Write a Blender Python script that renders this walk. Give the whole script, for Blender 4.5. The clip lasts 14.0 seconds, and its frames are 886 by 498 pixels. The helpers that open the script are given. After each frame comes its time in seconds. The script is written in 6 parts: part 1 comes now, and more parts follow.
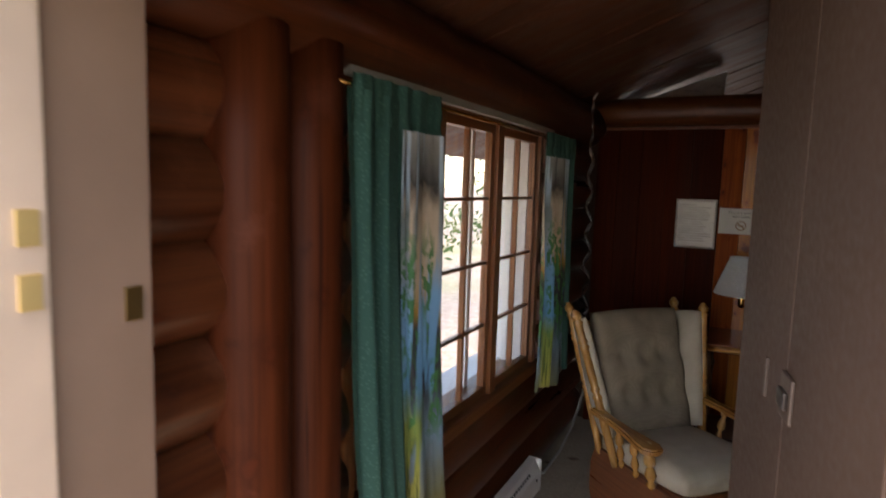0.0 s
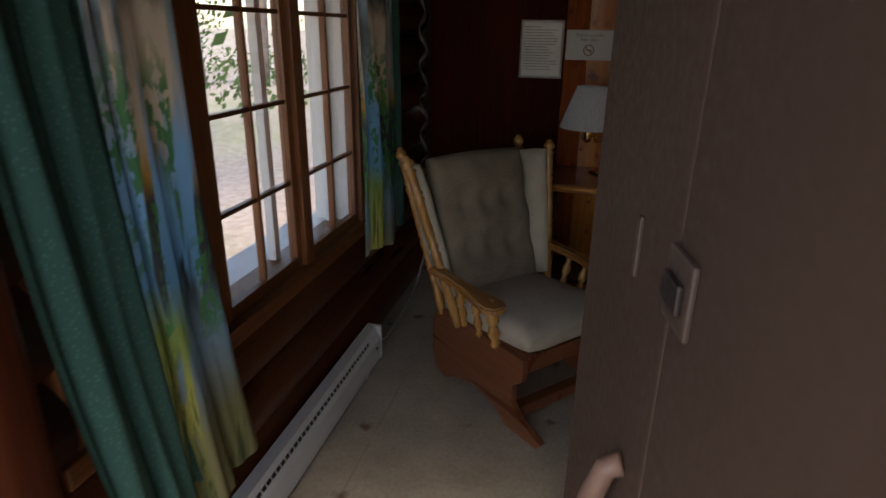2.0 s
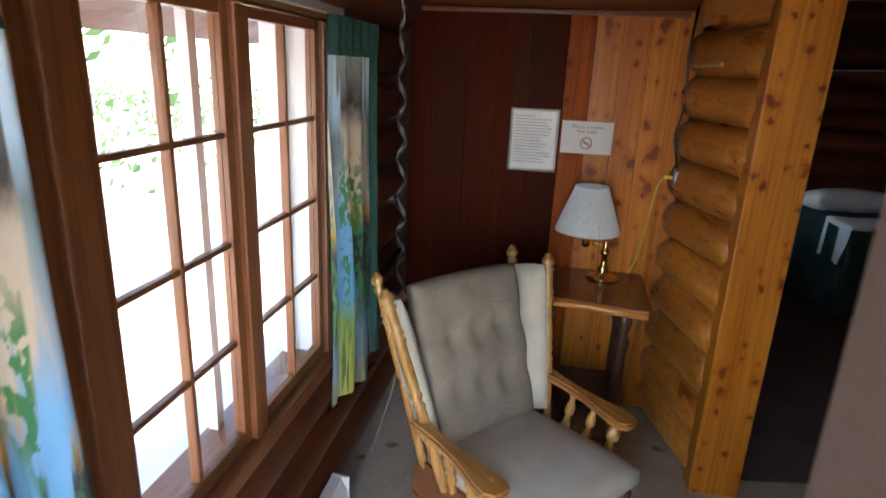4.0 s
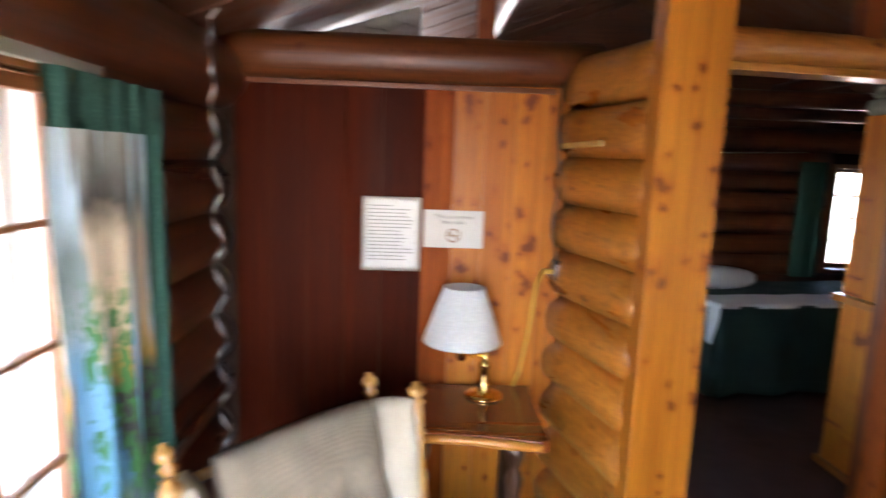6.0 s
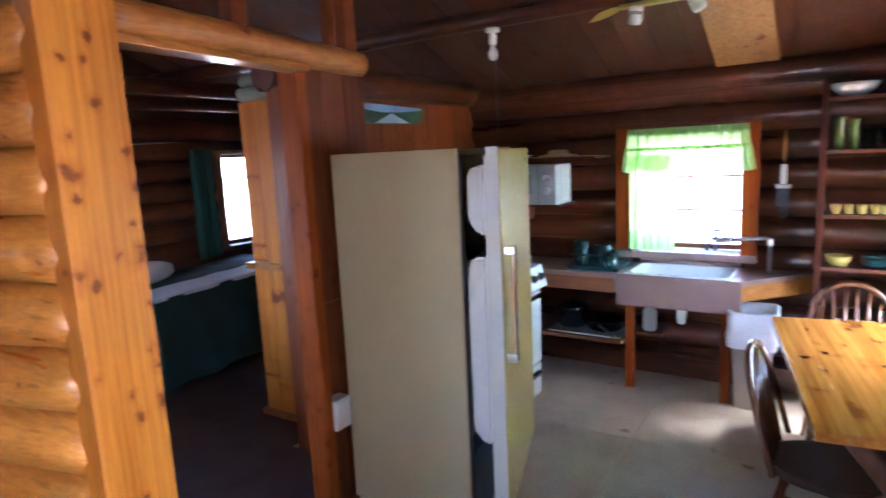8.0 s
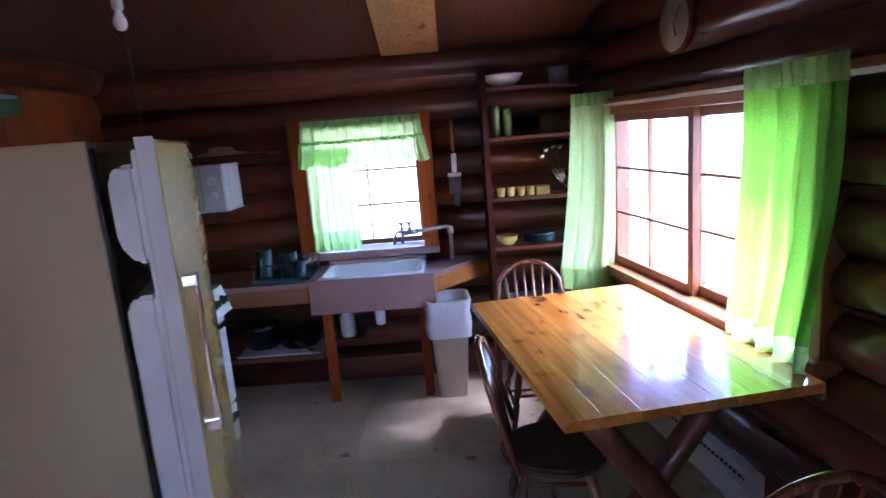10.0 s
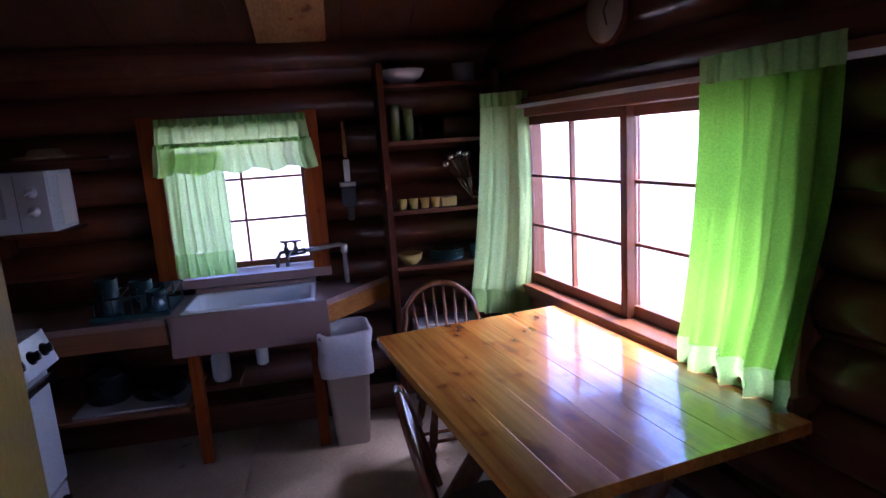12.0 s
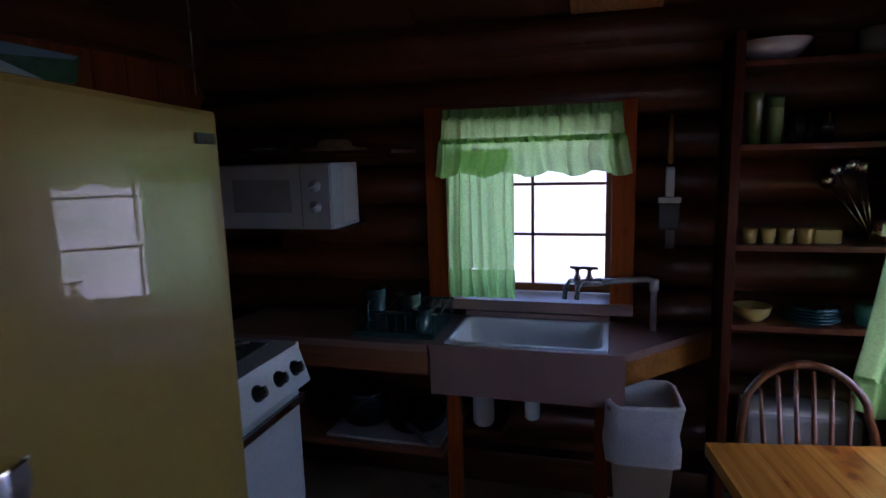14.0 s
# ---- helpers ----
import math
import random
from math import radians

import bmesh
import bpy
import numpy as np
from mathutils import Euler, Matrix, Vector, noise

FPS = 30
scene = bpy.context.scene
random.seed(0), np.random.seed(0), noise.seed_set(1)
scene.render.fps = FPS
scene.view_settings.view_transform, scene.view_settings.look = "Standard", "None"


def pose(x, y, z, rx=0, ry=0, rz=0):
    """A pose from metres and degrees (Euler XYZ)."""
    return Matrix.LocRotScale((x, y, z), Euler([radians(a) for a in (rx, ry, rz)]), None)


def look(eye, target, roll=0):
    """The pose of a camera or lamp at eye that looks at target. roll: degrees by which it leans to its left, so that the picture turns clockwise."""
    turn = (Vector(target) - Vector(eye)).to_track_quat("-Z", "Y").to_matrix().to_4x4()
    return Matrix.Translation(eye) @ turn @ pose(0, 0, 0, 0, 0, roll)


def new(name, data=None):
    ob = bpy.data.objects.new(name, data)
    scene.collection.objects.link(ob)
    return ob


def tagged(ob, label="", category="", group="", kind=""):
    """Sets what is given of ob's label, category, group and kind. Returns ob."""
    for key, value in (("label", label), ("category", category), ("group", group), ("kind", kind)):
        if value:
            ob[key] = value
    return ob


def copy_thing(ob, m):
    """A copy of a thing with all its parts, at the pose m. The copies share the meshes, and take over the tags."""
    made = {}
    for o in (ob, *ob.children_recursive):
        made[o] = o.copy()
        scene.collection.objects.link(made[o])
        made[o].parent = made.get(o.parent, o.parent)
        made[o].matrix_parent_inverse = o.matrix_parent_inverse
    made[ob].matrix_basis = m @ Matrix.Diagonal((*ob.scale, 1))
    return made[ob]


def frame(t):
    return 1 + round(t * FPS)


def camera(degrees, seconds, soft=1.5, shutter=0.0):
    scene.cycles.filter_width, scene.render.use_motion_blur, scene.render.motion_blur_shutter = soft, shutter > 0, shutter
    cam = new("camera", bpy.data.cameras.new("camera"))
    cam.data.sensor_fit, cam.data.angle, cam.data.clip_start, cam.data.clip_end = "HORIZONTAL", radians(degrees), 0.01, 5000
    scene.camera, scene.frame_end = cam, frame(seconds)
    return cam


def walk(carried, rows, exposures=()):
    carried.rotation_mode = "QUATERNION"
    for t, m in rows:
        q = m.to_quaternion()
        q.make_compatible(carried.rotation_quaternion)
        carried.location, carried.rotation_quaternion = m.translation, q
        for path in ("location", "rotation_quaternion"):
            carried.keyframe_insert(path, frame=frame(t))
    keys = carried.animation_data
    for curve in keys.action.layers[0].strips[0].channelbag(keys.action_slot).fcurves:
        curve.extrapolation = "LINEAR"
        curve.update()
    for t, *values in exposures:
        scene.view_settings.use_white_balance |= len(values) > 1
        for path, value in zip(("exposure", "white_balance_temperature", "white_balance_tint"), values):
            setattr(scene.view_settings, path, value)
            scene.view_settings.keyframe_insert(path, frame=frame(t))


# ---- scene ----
cam = camera(73.6, 14.0, shutter=0.5)
PATH = [
    (0, (0.998, 0.05, 1.575), (0.086, 1.817, 1.359), 1.7),
    (0.5, (1.046, 0.223, 1.501), (0.172, 1.99, 1.159), 1.6),
    (1, (1.042, 0.335, 1.461), (0.257, 2.105, 0.961), 1.5),
    (1.5, (0.992, 0.418, 1.455), (0.388, 2.21, 0.803), 1.5),
    (2, (0.975, 0.565, 1.478), (0.546, 2.39, 0.782), 0.9),
    (4.3, (0.754, 1.148, 1.718), (0.437, 3.051, 1.191), 2.7),
    (4.5, (0.748, 1.22, 1.723), (0.408, 3.132, 1.245), 2.5),
    (5, (0.722, 1.399, 1.721), (0.349, 3.323, 1.323), 2.5),
    (5.5, (0.698, 1.56, 1.727), (0.404, 3.506, 1.373), 2.7),
    (6, (0.807, 1.612, 1.689), (0.895, 3.588, 1.388), 2.1),
    (6.5, (0.941, 1.677, 1.659), (1.557, 3.558, 1.37), 0.2),
    (7, (0.937, 1.749, 1.658), (2.001, 3.417, 1.363), -1.0),
    (7.5, (0.828, 1.756, 1.657), (2.263, 3.116, 1.351), -2.0),
    (8, (0.782, 1.749, 1.639), (2.43, 2.835, 1.32), -2.8),
    (8.5, (0.86, 1.76, 1.609), (2.657, 2.571, 1.273), -3.5),
    (9, (0.986, 1.844, 1.624), (2.886, 2.356, 1.263), -4.0),
    (11.5, (1.556, 2.168, 1.556), (3.494, 1.841, 1.184), -4.1),
    (12, (1.694, 2.114, 1.551), (3.626, 1.749, 1.184), -3.7),
    (12.5, (1.794, 2.122, 1.56), (3.756, 1.954, 1.208), -3.2),
    (13, (1.982, 2.179, 1.555), (3.943, 2.378, 1.213), -2.3),
    (13.5, (2.214, 2.237, 1.556), (4.132, 2.692, 1.219), -1.5),
    (14, (2.445, 2.229, 1.55), (4.343, 2.771, 1.23), -1.6),
]
EXPOSURES = [(0.0, 2.3, 7600, 18), (0.5, 1.75, 7500, 18), (1.1, 1.4, 7300, 17), (2.2, 1.6, 7200, 16), (3.2, 2.9, 6800, 15), (4.3, 4.3, 6300, 12), (5.0, 4.7, 6500, 14), (5.5, 5.0, 6500, 16), (6.5, 5.5, 6500, 15), (7.0, 5.5, 6200, 18), (7.5, 5.75, 5700, 20), (8.5, 5.7, 5200, 29), (9.2, 5.4, 5100, 30), (11.3, 3.7, 5200, 53), (12.0, 3.3, 5250, 52), (12.5, 3.1, 5250, 44), (13.0, 2.95, 5350, 34), (13.5, 2.7, 5300, 31), (14.0, 2.45, 5250, 32)]
walk(cam, [(t, look(eye, target, roll)) for t, eye, target, roll in PATH], EXPOSURES)

# ---- world and light ----
world = bpy.data.worlds.new("overcast_sky")
scene.world = world
world.use_nodes = True
wn = world.node_tree
sky = wn.nodes.new("ShaderNodeTexSky")
sky.sky_type = "NISHITA"
sky.sun_disc = False
sky.sun_elevation, sky.sun_rotation = radians(55), radians(180)
sky.air_density, sky.dust_density = 1.0, 0.9
wn.nodes["Background"].inputs["Strength"].default_value = 0.15
wn.links.new(sky.outputs[0], wn.nodes["Background"].inputs["Color"])
sun = new("sun", bpy.data.lights.new("sun", "SUN"))
sun.data.energy, sun.data.angle, sun.data.color = 1.4, radians(25), (1.0, 0.96, 0.9)
sun.matrix_world = look((2.5, -17, 27), (2.5, 2, 0))


# ---- materials ----
def mat_new(name):
    m = bpy.data.materials.new(name)
    m.use_nodes = True
    return m, m.node_tree, m.node_tree.nodes["Principled BSDF"]


def ramp(nt, stops):
    r = nt.nodes.new("ShaderNodeValToRGB")
    while len(r.color_ramp.elements) < len(stops):
        r.color_ramp.elements.new(0.5)
    for e, (p, c) in zip(r.color_ramp.elements, stops):
        e.position, e.color = p, (*c, 1)
    return r


def coords(nt, scale=(1, 1, 1), jitter=True):
    """Object coordinates, scaled, shifted by the object's random number."""
    tc = nt.nodes.new("ShaderNodeTexCoord")
    mp = nt.nodes.new("ShaderNodeMapping")
    mp.inputs["Scale"].default_value = scale
    nt.links.new(tc.outputs["Object"], mp.inputs["Vector"])
    if jitter:
        info = nt.nodes.new("ShaderNodeObjectInfo")
        mul = nt.nodes.new("ShaderNodeMath")
        mul.operation, mul.inputs[1].default_value = "MULTIPLY", 37.0
        nt.links.new(info.outputs["Random"], mul.inputs[0])
        nt.links.new(mul.outputs[0], mp.inputs["Location"])
    return mp


def tex(nt, kind, vec, **values):
    n = nt.nodes.new(kind)
    nt.links.new(vec.outputs[0], n.inputs["Vector"])
    for k, v in values.items():
        n.inputs[k].default_value = v
    return n


def mixc(nt, fac, a, b, mode="MIX"):
    m = nt.nodes.new("ShaderNodeMix")
    m.data_type, m.blend_type = "RGBA", mode
    for sock, v in ((m.inputs[0], fac), (m.inputs[6], a), (m.inputs[7], b)):
        if hasattr(v, "is_output"):
            nt.links.new(v, sock)
        elif isinstance(v, tuple):
            sock.default_value = (*v, 1)
        else:
            sock.default_value = v
    return m.outputs[2]


def bump(nt, bsdf, height, strength=0.3, distance=0.004):
    b = nt.nodes.new("ShaderNodeBump")
    b.inputs["Strength"].default_value, b.inputs["Distance"].default_value = strength, distance
    nt.links.new(height, b.inputs["Height"])
    nt.links.new(b.outputs[0], bsdf.inputs["Normal"])


def wood(name, dark, light, axis=2, rough=0.3, knots=True, coat=0.0, fine=1.0, knot=(0.1, 0.02, 0.006), spread=0.35, many=1.0, gloss=0.5, flat="", checks=0.0):
    """Varnished timber, grain along the given axis, with knots and a tone for each piece."""
    m, nt, p = mat_new(name)
    sc = [9.0 * fine] * 3
    sc[axis] = 0.7 * fine
    mp = coords(nt, sc)
    wide = tex(nt, "ShaderNodeTexNoise", mp, Scale=1.0, Detail=6.0, Roughness=0.55, Distortion=0.6)
    sf = [75.0 * fine] * 3
    sf[axis] = 2.0 * fine
    grain = tex(nt, "ShaderNodeTexNoise", coords(nt, sf), Scale=1.0, Detail=4.0, Roughness=0.6)
    col = ramp(nt, [(0.25, dark), (0.75, light)])
    nt.links.new(wide.outputs[0], col.inputs[0])
    g = ramp(nt, [(0.35, (0.62, 0.55, 0.5)), (0.6, (1, 1, 1))])
    nt.links.new(grain.outputs[0], g.inputs[0])
    c = mixc(nt, 0.75, col.outputs[0], g.outputs[0], "MULTIPLY")
    if knots:
        for density, few in ((many, 0.36), (many * 2.1, 0.55)):
            sk = [6.0 * density] * 3
            sk[axis] = 4.6 * density
            kc = coords(nt, sk)
            if flat == "wall":
                kc.inputs["Rotation"].default_value = (radians(-90), 0, 0)
            wob = tex(nt, "ShaderNodeTexNoise", kc, Scale=3.6, Detail=4.0)
            v = tex(nt, "ShaderNodeTexVoronoi", kc, Scale=1.0, Randomness=1.0)
            v.voronoi_dimensions = "2D" if flat else "3D"
            add = nt.nodes.new("ShaderNodeMath")
            add.operation, add.inputs[1].default_value = "MULTIPLY_ADD", 0.55
            nt.links.new(wob.outputs[0], add.inputs[0])
            nt.links.new(v.outputs["Distance"], add.inputs[2])
            # every knot its own size: large, small or none
            pick = nt.nodes.new("ShaderNodeSeparateColor")
            nt.links.new(v.outputs["Color"], pick.inputs[0])
            own = ramp(nt, [(few, (0.6,) * 3), (few + 0.04, (0.1,) * 3), (1.0, (0.0,) * 3)])
            nt.links.new(pick.outputs[0], own.inputs[0])
            dist = nt.nodes.new("ShaderNodeMath")
            dist.operation = "ADD"
            nt.links.new(add.outputs[0], dist.inputs[0])
            nt.links.new(own.outputs[0], dist.inputs[1])
            halo = ramp(nt, [(0.38, (0.65, 0.65, 0.65)), (0.54, (0.18, 0.18, 0.18)), (0.66, (0, 0, 0))])
            nt.links.new(dist.outputs[0], halo.inputs[0])
            c = mixc(nt, halo.outputs[0], c, tuple(x * k for x, k in zip(dark, (0.72, 0.5, 0.45))))
            k = ramp(nt, [(0.3, (0.9, 0.9, 0.9)), (0.39, (0.7, 0.7, 0.7)), (0.45, (0, 0, 0))])
            nt.links.new(dist.outputs[0], k.inputs[0])
            c = mixc(nt, k.outputs[0], c, knot)
    if checks:
        sx = [34.0] * 3
        sx[axis] = 0.9
        crack = tex(nt, "ShaderNodeTexNoise", coords(nt, sx), Scale=1.0, Detail=2.0, Roughness=0.4)
        cr = ramp(nt, [(0.3, (checks,) * 3), (0.345, (0, 0, 0))])
        nt.links.new(crack.outputs[0], cr.inputs[0])
        c = mixc(nt, cr.outputs[0], c, tuple(x * 0.3 for x in dark))
        worn = tex(nt, "ShaderNodeTexNoise", coords(nt), Scale=4.5, Detail=5.0, Roughness=0.65)
        wr = ramp(nt, [(0.58, (0, 0, 0)), (0.72, (0.4, 0.4, 0.4))])
        nt.links.new(worn.outputs[0], wr.inputs[0])
        c = mixc(nt, wr.outputs[0], c, tuple(min(1, x * 1.5 + 0.03) for x in light))
    info = nt.nodes.new("ShaderNodeObjectInfo")
    tone = ramp(nt, [(0, (1 - spread,) * 3), (1, (1, 1, 1))])
    nt.links.new(info.outputs["Random"], tone.inputs[0])
    c = mixc(nt, 1.0, c, tone.outputs[0], "MULTIPLY")
    nt.links.new(c, p.inputs["Base Color"])
    rr = ramp(nt, [(0.3, (rough * 0.75,) * 3), (0.7, (min(1, rough * 1.35),) * 3)])
    nt.links.new(wide.outputs[0], rr.inputs[0])
    nt.links.new(rr.outputs[0], p.inputs["Roughness"])
    p.inputs["Coat Weight"].default_value, p.inputs["Coat Roughness"].default_value = coat, 0.12
    p.inputs["Specular IOR Level"].default_value = gloss
    bump(nt, p, grain.outputs[0], 0.25, 0.002)
    return m


def plain(name, col, rough=0.5, metal=0.0, var=0.12, scale=14.0, bumpy=0.1, coat=0.0):
    """Paint, plastic, metal or cloth with slight blotches and relief."""
    m, nt, p = mat_new(name)
    mp = coords(nt)
    n1 = tex(nt, "ShaderNodeTexNoise", mp, Scale=scale * 0.3, Detail=3.0)
    n2 = tex(nt, "ShaderNodeTexNoise", mp, Scale=scale * 8, Detail=3.0)
    lo = tuple(c * (1 - var) for c in col)
    hi = tuple(min(1, c * (1 + var)) for c in col)
    r = ramp(nt, [(0.3, lo), (0.7, hi)])
    nt.links.new(n1.outputs[0], r.inputs[0])
    nt.links.new(r.outputs[0], p.inputs["Base Color"])
    rr = ramp(nt, [(0.3, (rough * 0.85,) * 3), (0.7, (min(1, rough * 1.15),) * 3)])
    nt.links.new(n2.outputs[0], rr.inputs[0])
    nt.links.new(rr.outputs[0], p.inputs["Roughness"])
    p.inputs["Metallic"].default_value = metal
    p.inputs["Coat Weight"].default_value = coat
    if bumpy:
        bump(nt, p, n2.outputs[0], bumpy, 0.002)
    return m


def sheer(name, col, through_light=0.5, weave=900.0, clear=0.0):
    """Thin cloth that lets daylight through."""
    m, nt, p = mat_new(name)
    n = tex(nt, "ShaderNodeTexNoise", coords(nt, (1, 1, 1)), Scale=weave / 6, Detail=2.0)
    r = ramp(nt, [(0.3, tuple(c * 0.8 for c in col)), (0.7, col)])
    nt.links.new(n.outputs[0], r.inputs[0])
    nt.links.new(r.outputs[0], p.inputs["Base Color"])
    p.inputs["Roughness"].default_value = 0.9
    tr = nt.nodes.new("ShaderNodeBsdfTranslucent")
    nt.links.new(r.outputs[0], tr.inputs["Color"])
    mx = nt.nodes.new("ShaderNodeMixShader")
    mx.inputs[0].default_value = through_light
    nt.links.new(p.outputs[0], mx.inputs[1])
    nt.links.new(tr.outputs[0], mx.inputs[2])
    out = mx
    if clear:
        # open weave: part of the light passes straight between the threads
        gap = nt.nodes.new("ShaderNodeBsdfTransparent")
        out = nt.nodes.new("ShaderNodeMixShader")
        out.inputs[0].default_value = clear
        nt.links.new(mx.outputs[0], out.inputs[1])
        nt.links.new(gap.outputs[0], out.inputs[2])
    nt.links.new(out.outputs[0], nt.nodes["Material Output"].inputs["Surface"])
    return m


def glass_mat(name, col=(1, 1, 1), rough=0.0):
    m, nt, p = mat_new(name)
    p.inputs["Base Color"].default_value = (*col, 1)
    p.inputs["Transmission Weight"].default_value, p.inputs["Roughness"].default_value = 1.0, rough
    p.inputs["IOR"].default_value = 1.45
    return m


LOG_Y = wood("log_varnish_y", (0.06, 0.013, 0.005), (0.19, 0.052, 0.015), 1, 0.34, coat=0.25, checks=0.6)
LOG_X = wood("log_varnish_x", (0.06, 0.013, 0.005), (0.19, 0.052, 0.015), 0, 0.34, coat=0.25, checks=0.6)
LOG_Z = wood("log_varnish_z", (0.055, 0.012, 0.004), (0.14, 0.031, 0.009), 2, 0.5, gloss=0.15, checks=0.7)
LOGP_Y = wood("pine_log_y", (0.43, 0.14, 0.015), (0.68, 0.275, 0.04), 1, 0.32, coat=0.25, checks=0.45)
LOGP_X = wood("pine_log_x", (0.28, 0.09, 0.014), (0.47, 0.175, 0.03), 0, 0.38, coat=0.1, gloss=0.3)
MID_X = wood("brown_stained_log_x", (0.11, 0.03, 0.007), (0.23, 0.068, 0.015), 0, 0.4, checks=0.4)
PINE_Z = wood("knotty_pine_z", (0.45, 0.12, 0.007), (0.76, 0.275, 0.02), 2, 0.4, many=1.1, gloss=0.3, flat="wall", knot=(0.15, 0.025, 0.006), spread=0.2, coat=0.15)
PINE_X = wood("knotty_pine_x", (0.42, 0.14, 0.016), (0.64, 0.26, 0.04), 0, 0.35, coat=0.1, gloss=0.35)
PANEL_Z = wood("red_pine_panel_z", (0.23, 0.044, 0.006), (0.43, 0.1, 0.011), 2, 0.5, gloss=0.1, spread=0.2)
# Dark red boards, with shade of the window corner mixed into the colour.
DEEP_Z = wood("dark_red_pine_shaded_z", (0.04, 0.005, 0.001), (0.085, 0.0115, 0.002), 2, 0.5, False, gloss=0.05, spread=0.25)
RED_Z = wood("red_brown_panel_z", (0.14, 0.03, 0.005), (0.27, 0.064, 0.01), 2, 0.4, gloss=0.25, spread=0.25)
FRAME_Y = wood("window_wood_y", (0.19, 0.062, 0.019), (0.35, 0.13, 0.04), 1, 0.35, False)
FRAME_Z = wood("window_wood_z", (0.19, 0.062, 0.019), (0.35, 0.13, 0.04), 2, 0.35, False)
FRAME_X = wood("window_wood_x", (0.19, 0.062, 0.019), (0.35, 0.13, 0.04), 0, 0.35, False)
ROOF_X = wood("roof_board_x", (0.075, 0.026, 0.011), (0.17, 0.06, 0.023), 0, 0.55)
ROOF_LIGHT = wood("new_pine_board_x", (0.42, 0.2, 0.06), (0.58, 0.31, 0.11), 0, 0.45, spread=0.1)
CHINK = plain("dark_chinking", (0.035, 0.015, 0.008), 0.9)
GLASS = glass_mat("window_glass")
WHITE = plain("white_enamel", (0.76, 0.77, 0.77), 0.25, var=0.04, bumpy=0.03)
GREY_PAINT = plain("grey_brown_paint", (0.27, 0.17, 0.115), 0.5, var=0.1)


# ---- building helpers ----
def part(name, bm, mat, parent=None, label="", smooth=False):
    me = bpy.data.meshes.new(name)
    if smooth:
        for f in bm.faces:
            f.smooth = True
    bm.to_mesh(me)
    bm.free()
    if mat:
        me.materials.append(mat)
    ob = new(name, me)
    if parent:
        ob.parent = parent
    if label:
        ob["label"] = label
    return ob


def thing(name, label, category, m=None, group="", kind=""):
    ob = tagged(new(name), label, category, group, kind)
    if m is not None:
        ob.matrix_world = m
    return ob


def box(x0, y0, z0, x1, y1, z1, bevel=0.0, bm=None, m=None):
    bm = bm or bmesh.new()
    t = Matrix.Translation(((x0 + x1) / 2, (y0 + y1) / 2, (z0 + z1) / 2)) @ Matrix.Diagonal((abs(x1 - x0), abs(y1 - y0), abs(z1 - z0), 1))
    r = bmesh.ops.create_cube(bm, size=1, matrix=(m @ t) if m is not None else t)
    if bevel:
        es = list({e for v in r["verts"] for e in v.link_edges})
        bmesh.ops.bevel(bm, geom=es, offset=bevel, segments=2, affect="EDGES", profile=0.6)
    return bm


def rod(a, b, r0, r1=None, seg=14, bm=None, wobble=0.0, rings=1, caps=True, seed=0):
    """A round timber, pipe or leg from a to b, slightly uneven where wobble is given."""
    bm = bm or bmesh.new()
    a, b = Vector(a), Vector(b)
    r1 = r0 if r1 is None else r1
    d = (b - a).normalized()
    u = d.orthogonal().normalized()
    w = d.cross(u)
    rows = []
    for i in range(rings + 1):
        f = i / rings
        row = []
        for k in range(seg):
            t = 2 * math.pi * k / seg
            r = r0 + (r1 - r0) * f
            if wobble:
                r *= 1 + wobble * noise.noise(Vector((math.cos(t) * 1.3, math.sin(t) * 1.3, f * rings * 0.35 + seed * 7.3)))
            row.append(bm.verts.new(a + (b - a) * f + (u * math.cos(t) + w * math.sin(t)) * r))
        rows.append(row)
    for p, q in zip(rows, rows[1:]):
        for k in range(seg):
            bm.faces.new((p[k], p[(k + 1) % seg], q[(k + 1) % seg], q[k])).smooth = True
    if caps:
        bm.faces.new(rows[0][::-1])
        bm.faces.new(rows[-1])
    return bm


def lathe(profile, seg=24, bm=None, m=None):
    """A turned shape about z: profile rows of (radius, height)."""
    bm = bm or bmesh.new()
    m = m if m is not None else Matrix()
    rows = [[bm.verts.new(m @ Vector((max(r, 0.0004) * math.cos(2 * math.pi * k / seg), max(r, 0.0004) * math.sin(2 * math.pi * k / seg), z))) for k in range(seg)] for r, z in profile]
    for p, q in zip(rows, rows[1:]):
        for k in range(seg):
            bm.faces.new((p[k], p[(k + 1) % seg], q[(k + 1) % seg], q[k])).smooth = True
    bm.faces.new(rows[0][::-1])
    bm.faces.new(rows[-1])
    return bm


def tube(points, r, seg=8, bm=None, closed=False):
    """A bent pipe, wire or bow through the points."""
    bm = bm or bmesh.new()
    pts = [Vector(p) for p in points]
    rows, u = [], None
    for i, p in enumerate(pts):
        d = (pts[min(i + 1, len(pts) - 1)] - pts[max(i - 1, 0)]).normalized()
        u = d.orthogonal().normalized() if u is None else (u - d * u.dot(d)).normalized()
        w = d.cross(u)
        rr = r[i] if isinstance(r, (list, tuple)) else r
        rows.append([bm.verts.new(p + (u * math.cos(2 * math.pi * k / seg) + w * math.sin(2 * math.pi * k / seg)) * rr) for k in range(seg)])
    for p, q in zip(rows, rows[1:]):
        for k in range(seg):
            bm.faces.new((p[k], p[(k + 1) % seg], q[(k + 1) % seg], q[k])).smooth = True
    bm.faces.new(rows[0][::-1])
    bm.faces.new(rows[-1])
    return bm


